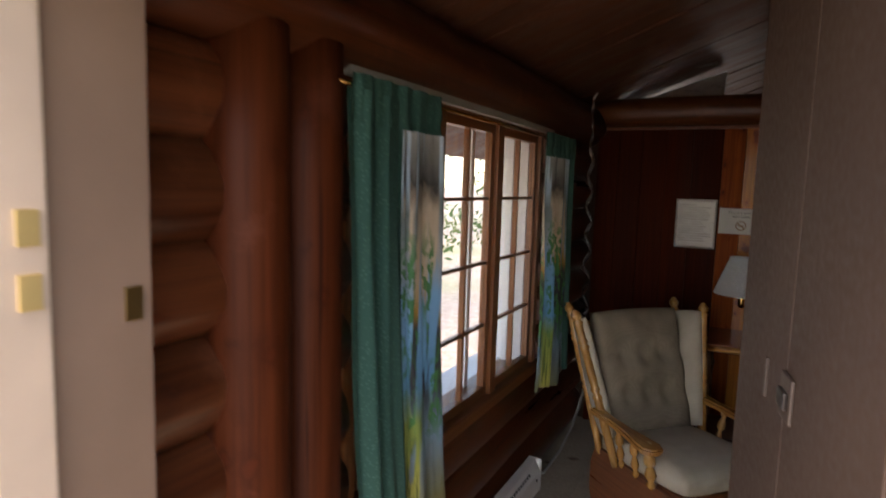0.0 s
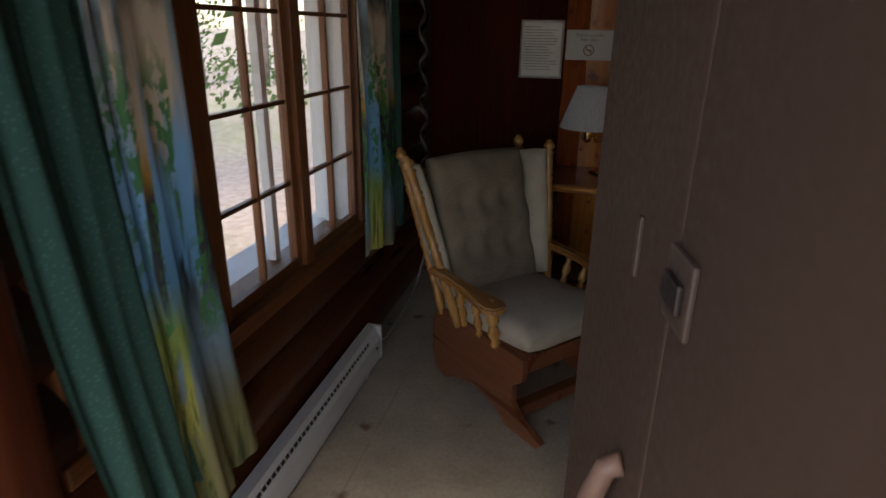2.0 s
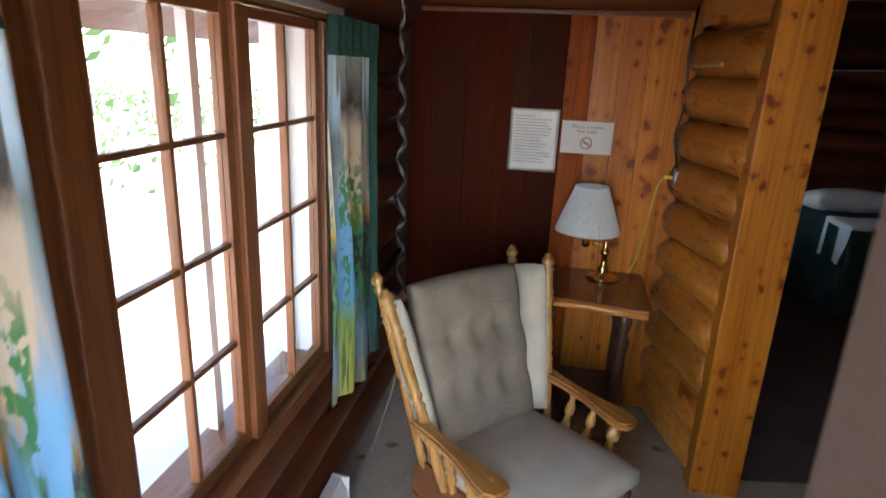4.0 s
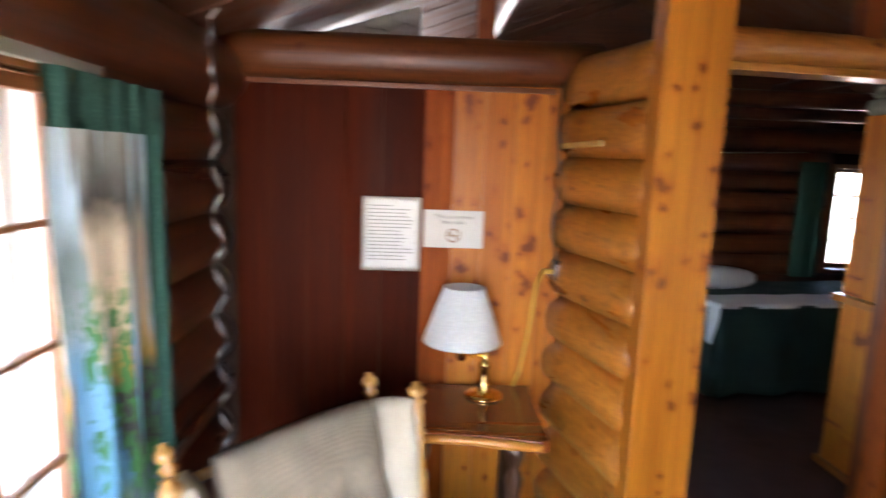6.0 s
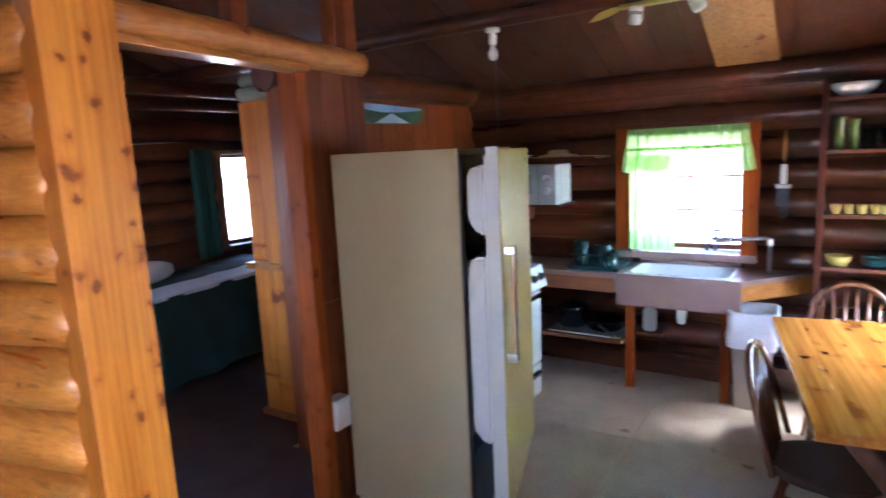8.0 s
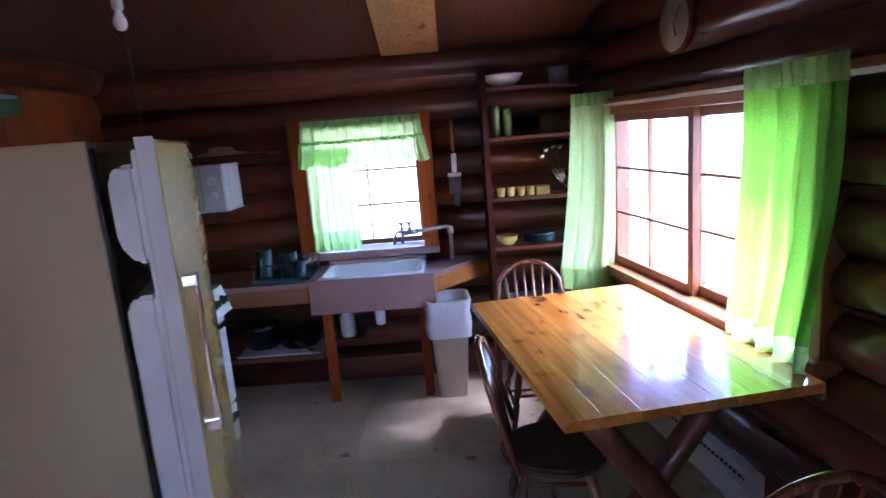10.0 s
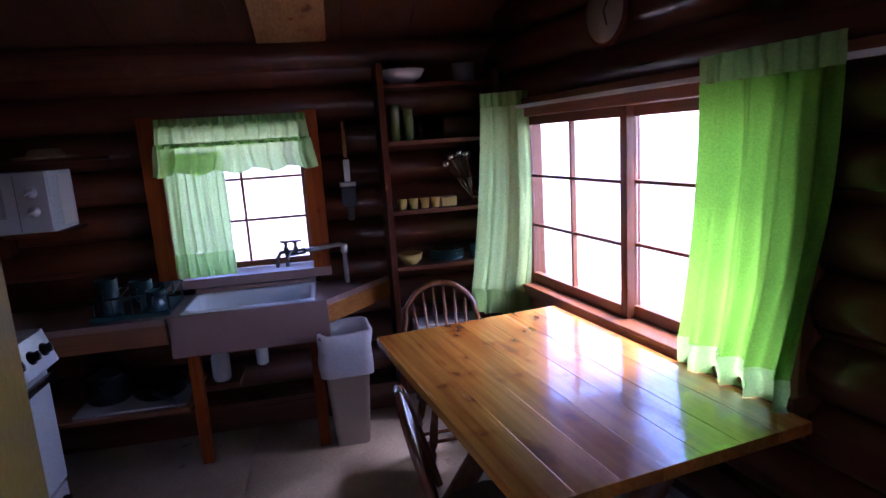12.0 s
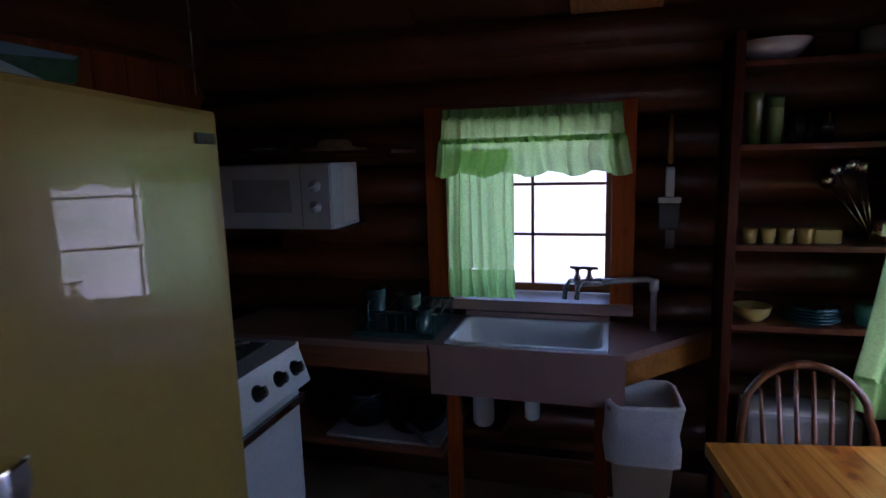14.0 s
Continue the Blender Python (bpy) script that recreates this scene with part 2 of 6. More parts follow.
def prism(outline, z0, z1, bm=None, m=None):
    """An upright slab over an outline of (x, y) points."""
    bm = bm or bmesh.new()
    m = m if m is not None else Matrix()
    lo = [bm.verts.new(m @ Vector((x, y, z0))) for x, y in outline]
    hi = [bm.verts.new(m @ Vector((x, y, z1))) for x, y in outline]
    bm.faces.new(lo[::-1])
    bm.faces.new(hi)
    for i in range(len(lo)):
        j = (i + 1) % len(lo)
        bm.faces.new((lo[i], lo[j], hi[j], hi[i]))
    bmesh.ops.recalc_face_normals(bm, faces=bm.faces)
    return bm


def tidy(bm):
    bmesh.ops.recalc_face_normals(bm, faces=bm.faces)
    return bm


# ---- the cabin's shell ----
EAVE, RIDGE, RIDGE_X = 2.08, 3.05, 2.6
Y_P = 4.0


def roof_z(x):
    return EAVE + (RIDGE - EAVE) * (1 - abs(x - RIDGE_X) / 2.55)


floor_ob = thing("floor", "worn beige sheet flooring with brown scuffs and stains", "floor", kind="structure")
part("subfloor", box(-0.1, 0.3, -0.1, 5.2, 4.3, -0.006), CHINK, floor_ob)
XS, YS = (-0.1, 0.29, 1.51, 2.73, 3.95, 5.2), (0.3, 1.4, 2.62, 3.84, 4.3)
FLOOR_SHEETS = [part("sheet", box(a + 0.001, c + 0.001, -0.006, b - 0.001, d - 0.001, 0.0), None, floor_ob) for a, b in zip(XS, XS[1:]) for c, d in zip(YS, YS[1:])]
bed_floor = part("floor_bedroom", prism([(1.3, 7.0), (1.3, 4.3), (1.5, 4.3), (1.68, 3.47), (2.54, 3.62), (2.96, 3.64), (2.96, 4.3), (5.2, 4.3), (5.2, 7.0)], -0.1, 0.004), None)
tagged(bed_floor, "dark brown carpet on the bedroom floor", "floor", kind="structure")


def log_wall(name, label, axis, fixed, spans, r, mat, out, z0=0.0, z1=2.05, gaps=()):
    """A wall of stacked round logs along an axis; gaps: (from, to, bottom, top) openings."""
    wall = thing(name, label, "wall", kind="structure")
    n = max(1, round((z1 - z0) / (2 * r * 0.93)))
    step = (z1 - z0) / n
    for i in range(n):
        zc = z0 + step * (i + 0.5)
        for lo, hi in spans:
            cuts = [(lo, hi)]
            for g0, g1, gz0, gz1 in gaps:
                if gz0 < zc + 0.03 and zc - 0.03 < gz1:
                    cuts = [c for a, b in cuts for c in ((a, min(b, g0)), (max(a, g1), b)) if c[1] - c[0] > 0.02]
            for a, b in cuts:
                rr = r * random.uniform(0.97, 1.05)
                p, q = ((fixed, a, zc), (fixed, b, zc)) if axis == 1 else ((a, fixed, zc), (b, fixed, zc))
                part("log", rod(p, q, rr, rr * random.uniform(0.95, 1.04), 18, wobble=0.07, rings=max(2, int((b - a) * 4)), seed=random.random() * 50), mat, wall)
    return wall


def chink(name, wall, boxes):
    for b in boxes:
        part(name, box(*b), CHINK, wall)


# openings: window wall, kitchen wall, table wall
WA = (1.34, 3.0, 0.64, 1.86)
WK = (2.2, 2.96, 0.86, 1.67)
WS = (3.06, 5.02, 0.74, 1.66)
# the table wall stands a little askew to the window wall
M_S = Matrix.Translation((4.6, 1.04, 0)) @ Matrix.Rotation(radians(9), 4, "Z") @ Matrix.Translation((-4.6, -1.05, 0))
wall_a = log_wall("wall_west", "dark red-brown varnished log wall under and beside the long window", 1, -0.06, [(0.45, 4.2)], 0.115, LOG_Y, -1, 0.0, 1.86, [(WA[0], WA[1], WA[2], 1.9)])
chink("core", wall_a, [(-0.14, 0.45, 0, -0.02, WA[0], 1.86), (-0.14, WA[1], 0, -0.02, 4.2, 1.86), (-0.14, WA[0], 0, -0.02, WA[1], WA[2])])
wall_k = log_wall("wall_east", "dark varnished log wall behind the sink", 1, 5.2, [(1.02, 7.02)], 0.105, LOG_Y, 1, 0.0, 2.06, [WK])
chink("core", wall_k, [(5.16, 1.02, 0, 5.28, WK[0], 2.06), (5.16, WK[1], 0, 5.28, 7.02, 2.06), (5.16, WK[0], 0, 5.28, WK[1], WK[2]), (5.16, WK[0], WK[3], 5.28, WK[1], 2.06)])
wall_s = log_wall("wall_south", "dark varnished log wall around the table window", 0, 1.0, [(1.2, 5.3)], 0.105, LOG_X, -1, 0.0, 2.06, [WS])
chink("core", wall_s, [(1.2, 0.92, 0, WS[0], 1.04, 2.06), (WS[1], 0.92, 0, 5.3, 1.04, 2.06), (WS[0], 0.92, 0, WS[1], 1.04, WS[2]), (WS[0], 0.92, WS[3], WS[1], 1.04, 2.06)])
wall_s.matrix_world = M_S
# gable above the table wall and door wall
gable = thing("gable_south", "dark log gable above the table window", "wall", kind="structure")
z = 2.16
while z < 3.0:
    half = 2.55 * (RIDGE - z) / (RIDGE - EAVE)
    if half > 0.15:
        part("log", rod((RIDGE_X - half, 1.0, z), (RIDGE_X + half, 1.0, z), 0.11, 0.105, 16, wobble=0.06, rings=8, seed=z), LOG_X, gable)
    z += 0.195
bmg = bmesh.new()
tri = [bmg.verts.new(v) for v in ((0, 0.93, 2.0), (5.2, 0.93, 2.0), (5.2, 0.93, 2.1), (RIDGE_X, 0.93, RIDGE + 0.1), (0, 0.93, 2.1))]
tri2 = [bmg.verts.new(v.co + Vector((0, 0.05, 0))) for v in tri]
bmg.faces.new(tri[::-1]), bmg.faces.new(tri2)
for i in range(5):
    bmg.faces.new((tri[i], tri[(i + 1) % 5], tri2[(i + 1) % 5], tri2[i]))
part("core", tidy(bmg), CHINK, gable)
gable.matrix_world = M_S

door_wall = thing("wall_door", "log wall with the grey-painted entrance doorway", "wall", kind="structure")
part("wall_panel", box(-0.15, 0.56, 0, 0.10, 0.70, 2.06), LOG_Z, door_wall)
part("wall_panel", box(1.16, 0.42, 0, 1.26, 0.68, 2.08), LOG_Z, door_wall)
part("lintel", prism([(-0.1, 2.06), (0.1, 2.06), (0.1, 2.08), (1.26, 2.08), (1.26, 2.52), (-0.1, 2.06 + 0.02)], -0.72, -0.5, m=Matrix.Rotation(radians(90), 4, "X")), LOG_X, door_wall)
for i in range(2):
    part("pole", rod((0.02, 1.0 + 0.19 * i, 0), (0.02, 1.0 + 0.19 * i, 1.9), 0.1, 0.095, 20, wobble=0.07, rings=7, seed=40 + i), LOG_Z, door_wall, "upright varnished log beside the window")
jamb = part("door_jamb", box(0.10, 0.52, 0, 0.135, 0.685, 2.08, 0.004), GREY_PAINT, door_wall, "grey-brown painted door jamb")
part("strike", box(0.135, 0.635, 1.345, 0.139, 0.665, 1.4, 0.0015), plain("brass_plate", (0.36, 0.25, 0.1), 0.4, 1.0), jamb, "worn brass strike plate")
for hz in (1.39, 1.477):
    part("hinge", box(0.15, 0.475, hz, 0.155, 0.505, hz + 0.05, 0.0015), plain("brass_hinge", (0.7, 0.5, 0.2), 0.35, 0.4), door_wall, "brass hinge of the storm door")
part("storm_frame", box(-0.05, 0.44, -0.1, 0.15, 0.518, 2.12, 0.004), plain("cream_paint", (0.66, 0.5, 0.37), 0.5), door_wall, "cream painted storm door frame")
part("threshold", box(0.135, 0.5, -0.05, 1.16, 0.75, 0.012, 0.004), FRAME_X, door_wall)

# partition: plank wall, log stub, doorway, panels
wall_p = thing("wall_plank", "pine plank wall, dark red boards turning to orange knotty boards", "wall", kind="structure")
# Boards step from dark red to orange; the steps also carry the corner's shade.
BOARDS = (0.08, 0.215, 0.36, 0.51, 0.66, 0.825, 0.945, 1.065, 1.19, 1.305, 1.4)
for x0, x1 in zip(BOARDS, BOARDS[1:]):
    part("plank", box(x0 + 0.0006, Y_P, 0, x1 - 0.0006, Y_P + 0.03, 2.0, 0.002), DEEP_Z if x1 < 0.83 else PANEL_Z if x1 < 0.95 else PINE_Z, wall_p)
part("core", box(0.0, Y_P + 0.03, 0, 1.5, Y_P + 0.1, 2.0), CHINK, wall_p)
part("top_log", rod((0.0, 4.0, 2.06), (1.5, 4.0, 2.07), 0.09, 0.085, 18, wobble=0.06, rings=6, seed=3), MID_X, wall_p)
part("trim_strip", box(0.08, 3.985, 1.955, 1.34, 4.0, 1.975, 0.004), MID_X, wall_p)

stub = thing("wall_log_stub", "short wall of orange pine logs ending at a post", "wall", kind="structure")
for i in range(11):
    zc = 0.095 + i * 0.19
    part("log", rod((1.6, 3.43, zc), (1.44, 4.06, zc + 0.005), 0.1, 0.103, 18, wobble=0.08, rings=4, seed=i * 3.1), LOGP_Y, stub)
post = part("doorway_post", box(1.5, 3.35, 0, 1.7, 3.45, 2.3, 0.006), PINE_Z)
tagged(post, "square knotty pine post beside the bedroom doorway", "post", kind="structure")
beam = part("doorway_beam", rod((1.7, 3.44, 2.06), (2.96, 3.6, 2.06), 0.058, 0.055, 20, wobble=0.05, rings=8, seed=9), LOGP_X)
tagged(beam, "peeled pine log beam over the bedroom doorway", "beam", kind="structure")
part("soffit", box(0, -0.05, 1.985, 0.84, 0.05, 2.01, 0.003, m=Matrix.Translation((1.7, 3.455, 0)) @ Matrix.Rotation(radians(6.2), 4, "Z")), PINE_X, beam)

wall_n = thing("wall_partition", "red-brown pine panel wall behind the refrigerator", "wall", kind="structure")
part("jamb", box(2.515, 3.55, 0, 2.57, 3.66, 2.0, 0.004), PANEL_Z, wall_n)
x = 2.57
while x < 2.95:
    part("plank", box(x, 3.6, 0, x + 0.135, 3.63, 2.02, 0.004), RED_Z, wall_n)
    x += 0.138
part("end_panel", box(2.965, 3.63, 0, 3.0, 4.25, 2.02), RED_Z, wall_n)
x = 3.0
while x < 5.08:
    part("plank", box(x, 4.25, 0, x + 0.178, 4.28, 2.02, 0.004), RED_Z, wall_n)
    x += 0.181
part("rail", box(2.55, 3.588, 0.97, 2.96, 3.599, 1.01, 0.003), RED_Z, wall_n)
part("beam_log", rod((2.95, 4.25, 2.09), (5.2, 4.25, 2.09), 0.09, 0.09, 16, wobble=0.06, rings=8, seed=5), LOG_X, wall_n)
side = thing("wall_bedroom_side", "knotty pine panel wall inside the bedroom", "wall", kind="structure")
for i in range(4):
    part("plank", box(3.22, 4.28 + i * 0.13, 0.03, 3.25, 4.408 + i * 0.13, 2.0, 0.004), PINE_Z, side)
part("ledge", box(3.17, 4.28, 0.98, 3.25, 4.82, 1.02, 0.004), PINE_X, side)
part("base", box(3.19, 4.28, 0.0, 3.25, 4.82, 0.04, 0.004), PINE_X, side)
part("back", box(3.25, 4.28, 0, 3.29, 4.82, 2.0), PINE_Z, side)

roll = thing("bedroll", "grey-green rolled blankets stored on top of the bedroom panel", "bedroll")
for k, (dx, dz, r) in enumerate(((0.0, 0.045, 0.045), (0.02, 0.125, 0.04))):
    part("roll", rod((3.255 + dx, 4.3, 2.0 + dz), (3.255 + dx, 4.8, 2.0 + dz), r, r * 0.95, 14, wobble=0.15, rings=8, seed=k + 60), plain("grey_green_wool", (0.2, 0.2, 0.15), 0.95, var=0.3, bumpy=0.5), roll)

# loft side walls that close the gables over the bedroom
gn = bmesh.new()
tri = [gn.verts.new(v) for v in ((-0.1, 6.95, 1.9), (5.3, 6.95, 1.9), (5.3, 6.95, 2.08), (RIDGE_X, 6.95, RIDGE + 0.1), (-0.1, 6.95, 2.08))]
tri2 = [gn.verts.new(v.co + Vector((0, 0.06, 0))) for v in tri]
gn.faces.new(tri), gn.faces.new(tri2[::-1])
for i in range(5):
    gn.faces.new((tri[i], tri[(i + 1) % 5], tri2[(i + 1) % 5], tri2[i]))
tagged(part("gable_north", tidy(gn), ROOF_X), "dark boarded gable above the bedroom", "wall", kind="structure")
wbw = box(-0.1, 4.15, 0, -0.02, 4.9, 2.08)
box(-0.1, 6.4, 0, -0.02, 7.0, 2.08, bm=wbw)
box(-0.1, 4.9, 0, -0.02, 6.4, 0.7, bm=wbw)
box(-0.1, 4.9, 1.75, -0.02, 6.4, 2.08, bm=wbw)
tagged(part("wall_back_west", wbw, LOG_Y), "dark wall behind the bedroom", "wall", kind="structure")

# bedroom shell
wall_bn = log_wall("wall_bedroom_north", "dark log wall of the bedroom with a small window", 0, 6.9, [(1.3, 5.2)], 0.105, LOG_X, 1, 0.0, 2.06, [(4.48, 5.1, 0.8, 1.75)])
chink("core", wall_bn, [(1.3, 6.88, 0, 4.48, 7.0, 2.06), (5.1, 6.88, 0, 5.2, 7.0, 2.06), (4.48, 6.88, 0, 5.1, 7.0, 0.8), (4.48, 6.88, 1.75, 5.1, 7.0, 2.06)])
wall_bw = log_wall("wall_bedroom_west", "dark log wall of the bedroom", 1, 1.35, [(4.05, 6.9)], 0.105, LOG_Y, -1, 0.0, 2.06, [(4.9, 6.4, 0.75, 1.75)])
chink("core", wall_bw, [(1.27, 4.05, 0, 1.33, 4.9, 2.06), (1.27, 6.4, 0, 1.33, 6.9, 2.06), (1.27, 4.9, 0, 1.33, 6.4, 0.75), (1.27, 4.9, 1.75, 1.33, 6.4, 2.06)])

# roof: boards on both slopes
ceiling = bmesh.new()
slope = math.hypot(2.75, (RIDGE - EAVE) * 2.75 / 2.55)
ang = math.atan2(RIDGE - EAVE, 2.55)
for s in (-1, 1):
    y = 0.1
    while y < 7.1:
        w = random.uniform(0.17, 0.2)
        if not (s == 1 and 2.0 < y < 2.2):
            m = Matrix.Translation((RIDGE_X, y, RIDGE + random.uniform(0.02, 0.03))) @ Matrix.Rotation(s * ang, 4, "Y")
            box(0, 0.001, 0, s * slope, w - 0.001, 0.025, m=m, bm=ceiling)
        y += w
ceil_ob = part("ceiling", tidy(ceiling), ROOF_X)
tagged(ceil_ob, "dark brown roof boards sloping up to the ridge", "ceiling", kind="structure")
roof_out = bmesh.new()
for s in (-1, 1):
    m = Matrix.Translation((RIDGE_X, 0, RIDGE + 0.08)) @ Matrix.Rotation(s * ang, 4, "Y")
    box(0, 0.05, 0, s * (slope + (0.85 if s < 0 else 0.35)), 7.6, 0.04, m=m, bm=roof_out)
tagged(part("roof", tidy(roof_out), ROOF_X), "dark roof deck over the boards", "roof", kind="structure")

patch = part("ceiling_board", box(0, 2.04, -0.02, 2.66, 2.40, -0.004, 0.003, m=Matrix.Translation((RIDGE_X, 0, RIDGE + 0.015)) @ Matrix.Rotation(ang, 4, "Y")), ROOF_LIGHT)
tagged(patch, "pale unstained pine repair board on the sloping ceiling", "board", kind="structure")
for px, pz in ((4.0, 2.40), (1.2, 2.40)):
    pur = part("purlin", rod((px, 0.9, pz), (px, 7.0, pz), 0.055, 0.06, 14, wobble=0.1, rings=20, seed=px), LOG_Y)
    tagged(pur, "peeled log purlin under the roof boards", "beam", kind="structure")
for (px, py, z0, z1) in ((2.86, 3.58, 2.1, 2.9), (3.45, 4.22, 2.16, 2.62), (2.2, 3.5, 2.1, 2.9), (1.05, 4.02, 2.13, 2.42)):
    pst = part("roof_post", box(px - 0.035, py - 0.03, z0, px + 0.035, py + 0.03, z1, 0.005), RED_Z)
    tagged(pst, "short square post from the beam to the roof", "post", kind="structure")
sill_e = part("wall_plate_east", rod((5.16, 0.9, 2.03), (5.16, 7.0, 2.03), 0.1, 0.1, 18, wobble=0.06, rings=20, seed=12), LOG_Y)
tagged(sill_e, "dark wall plate log under the eave", "beam", kind="structure")


# ---- floor surfaces ----
def floor_mat():
    m, nt, p = mat_new("worn_sheet_floor")
    mp = coords(nt, jitter=False)
    n1 = tex(nt, "ShaderNodeTexNoise", mp, Scale=2.2, Detail=6.0, Roughness=0.6)
    n2 = tex(nt, "ShaderNodeTexNoise", mp, Scale=60.0, Detail=4.0, Roughness=0.7)
    base = ramp(nt, [(0.28, (0.3, 0.245, 0.175)), (0.5, (0.44, 0.37, 0.27)), (0.72, (0.54, 0.465, 0.35))])
    nt.links.new(n1.outputs[0], base.inputs[0])
    sp = ramp(nt, [(0.35, (0.75, 0.72, 0.68)), (0.65, (1, 1, 1))])
    nt.links.new(n2.outputs[0], sp.inputs[0])
    c = mixc(nt, 0.8, base.outputs[0], sp.outputs[0], "MULTIPLY")
    v = tex(nt, "ShaderNodeTexVoronoi", mp, Scale=4.6, Randomness=1.0)
    warp = tex(nt, "ShaderNodeTexNoise", mp, Scale=26.0, Detail=3.0)
    add = nt.nodes.new("ShaderNodeMath")
    add.operation = "MULTIPLY_ADD"
    nt.links.new(warp.outputs[0], add.inputs[0])
    add.inputs[1].default_value = 0.34
    nt.links.new(v.outputs["Distance"], add.inputs[2])
    stain = ramp(nt, [(0.2, (0.85, 0.85, 0.85)), (0.26, (0.5, 0.5, 0.5)), (0.32, (0, 0, 0))])
    nt.links.new(add.outputs[0], stain.inputs[0])
    c = mixc(nt, stain.outputs[0], c, (0.12, 0.055, 0.025))
    nt.links.new(c, p.inputs["Base Color"])
    rr = ramp(nt, [(0.3, (0.36,) * 3), (0.7, (0.6,) * 3)])
    nt.links.new(n1.outputs[0], rr.inputs[0])
    nt.links.new(rr.outputs[0], p.inputs["Roughness"])
    bump(nt, p, n2.outputs[0], 0.15, 0.002)
    return m


FLOORING = floor_mat()
for sheet in FLOOR_SHEETS:
    sheet.data.materials.append(FLOORING)
bed_floor.data.materials.append(plain("brown_carpet", (0.09, 0.055, 0.045), 0.95, var=0.25, bumpy=0.5))


# ---- windows ----
def sash_yz(parent, x, y0, y1, z0, z1, cols, rows, stile=0.035, bar=0.014, depth=0.035, mats=None):
    """A small-paned sash in a plane of constant x, as frame, bars and panes."""
    fy, fz = mats or (FRAME_Y, FRAME_Z)
    fr = part("sash", box(x - depth / 2, y0, z0, x + depth / 2, y0 + stile, z1, 0.003), fz, parent)
    part("stile", box(x - depth / 2, y1 - stile, z0, x + depth / 2, y1, z1, 0.003), fz, fr)
    part("rail", box(x - depth / 2, y0 + stile, z0, x + depth / 2, y1 - stile, z0 + stile * 1.2, 0.003), fy, fr)
    part("rail", box(x - depth / 2, y0 + stile, z1 - stile, x + depth / 2, y1 - stile, z1, 0.003), fy, fr)
    a, b, c, d = y0 + stile, y1 - stile, z0 + stile * 1.2, z1 - stile
    for i in range(1, cols):
        y = a + (b - a) * i / cols
        part("bar", box(x - 0.014, y - bar / 2, c, x + 0.014, y + bar / 2, d, 0.003), fz, fr)
    for i in range(1, rows):
        z = c + (d - c) * i / rows
        part("bar", box(x - 0.012, a, z - bar / 2, x + 0.012, b, z + bar / 2, 0.003), fy, fr)
    for i in range(cols):
        for k in range(rows):
            p = part("pane", box(x - 0.002, a + (b - a) * i / cols, c + (d - c) * k / rows, x + 0.002, a + (b - a) * (i + 1) / cols, c + (d - c) * (k + 1) / rows), GLASS, fr)
            p.visible_shadow = False
    return fr


win_a = thing("window_1", "long varnished wooden casement window with small panes", "window", kind="structure")
for y0, y1 in ((1.40, 1.84), (1.915, 2.405), (2.47, 2.965)):
    sash_yz(win_a, 0.0, y0, y1, 0.66, 1.83, 2, 4)
for y0, y1 in ((1.34, 1.40), (1.84, 1.915), (2.405, 2.47), (2.965, 3.01)):
    part("post", box(-0.03, y0, 0.64, 0.035, y1, 1.85, 0.006), FRAME_Z, win_a)
part("head", box(-0.1, 1.34, 1.83, 0.05, 3.01, 1.88, 0.004), FRAME_Y, win_a)
part("head_trim", box(0.05, 1.3, 1.845, 0.075, 3.05, 1.885, 0.004), plain("grey_trim_paint", (0.36, 0.34, 0.3), 0.6), win_a, "pale grey painted strip")
part("window_sill", box(-0.14, 1.3, 0.605, 0.055, 3.06, 0.66, 0.006), FRAME_Y, win_a)
part("outer_sill", box(-0.3, 1.3, 0.6, -0.14, 3.06, 0.65, 0.006), WHITE, win_a)
for y0, y1 in ((1.38, 1.42), (2.93, 2.97), (1.86, 1.9), (2.42, 2.455)):
    part("outer_frame", box(-0.13, y0, 0.66, -0.1, y1, 1.83), WHITE, win_a)
for y0, y1 in ((1.335, 1.36), (2.962, 2.998)):
    part("reveal", box(-0.19, y0, 0.66, -0.032, y1, 1.83), WHITE, win_a)
top_a = part("top_log_west", rod((0.0, 0.4, 1.98), (0.0, 4.2, 1.98), 0.135, 0.13, 22, wobble=0.05, rings=16, seed=2), LOG_Y)
tagged(top_a, "large varnished wall plate log above the window", "beam", kind="structure")

win_k = thing("window_2", "small kitchen window in a red-brown wood frame", "window", kind="structure")
sash_yz(win_k, 5.23, 2.22, 2.94, 0.89, 1.66, 2, 3, stile=0.03)
part("casing", box(5.03, 2.13, 0.86, 5.08, 2.225, 1.75, 0.004), PANEL_Z, win_k)
part("casing", box(5.03, 2.945, 0.86, 5.08, 3.04, 1.75, 0.004), PANEL_Z, win_k)
part("casing", box(5.03, 2.225, 1.665, 5.08, 2.945, 1.75, 0.004), FRAME_Y, win_k)
for y0, y1 in ((2.18, 2.225), (2.945, 2.99)):
    part("reveal", box(5.08, y0, 0.86, 5.29, y1, 1.7), FRAME_Z, win_k)
part("reveal", box(5.08, 2.18, 1.665, 5.29, 2.99, 1.7), FRAME_Y, win_k)
part("window_sill", box(5.02, 2.13, 0.835, 5.29, 3.04, 0.885, 0.004), plain("mauve_brown_paint", (0.21, 0.125, 0.1), 0.45), win_k)

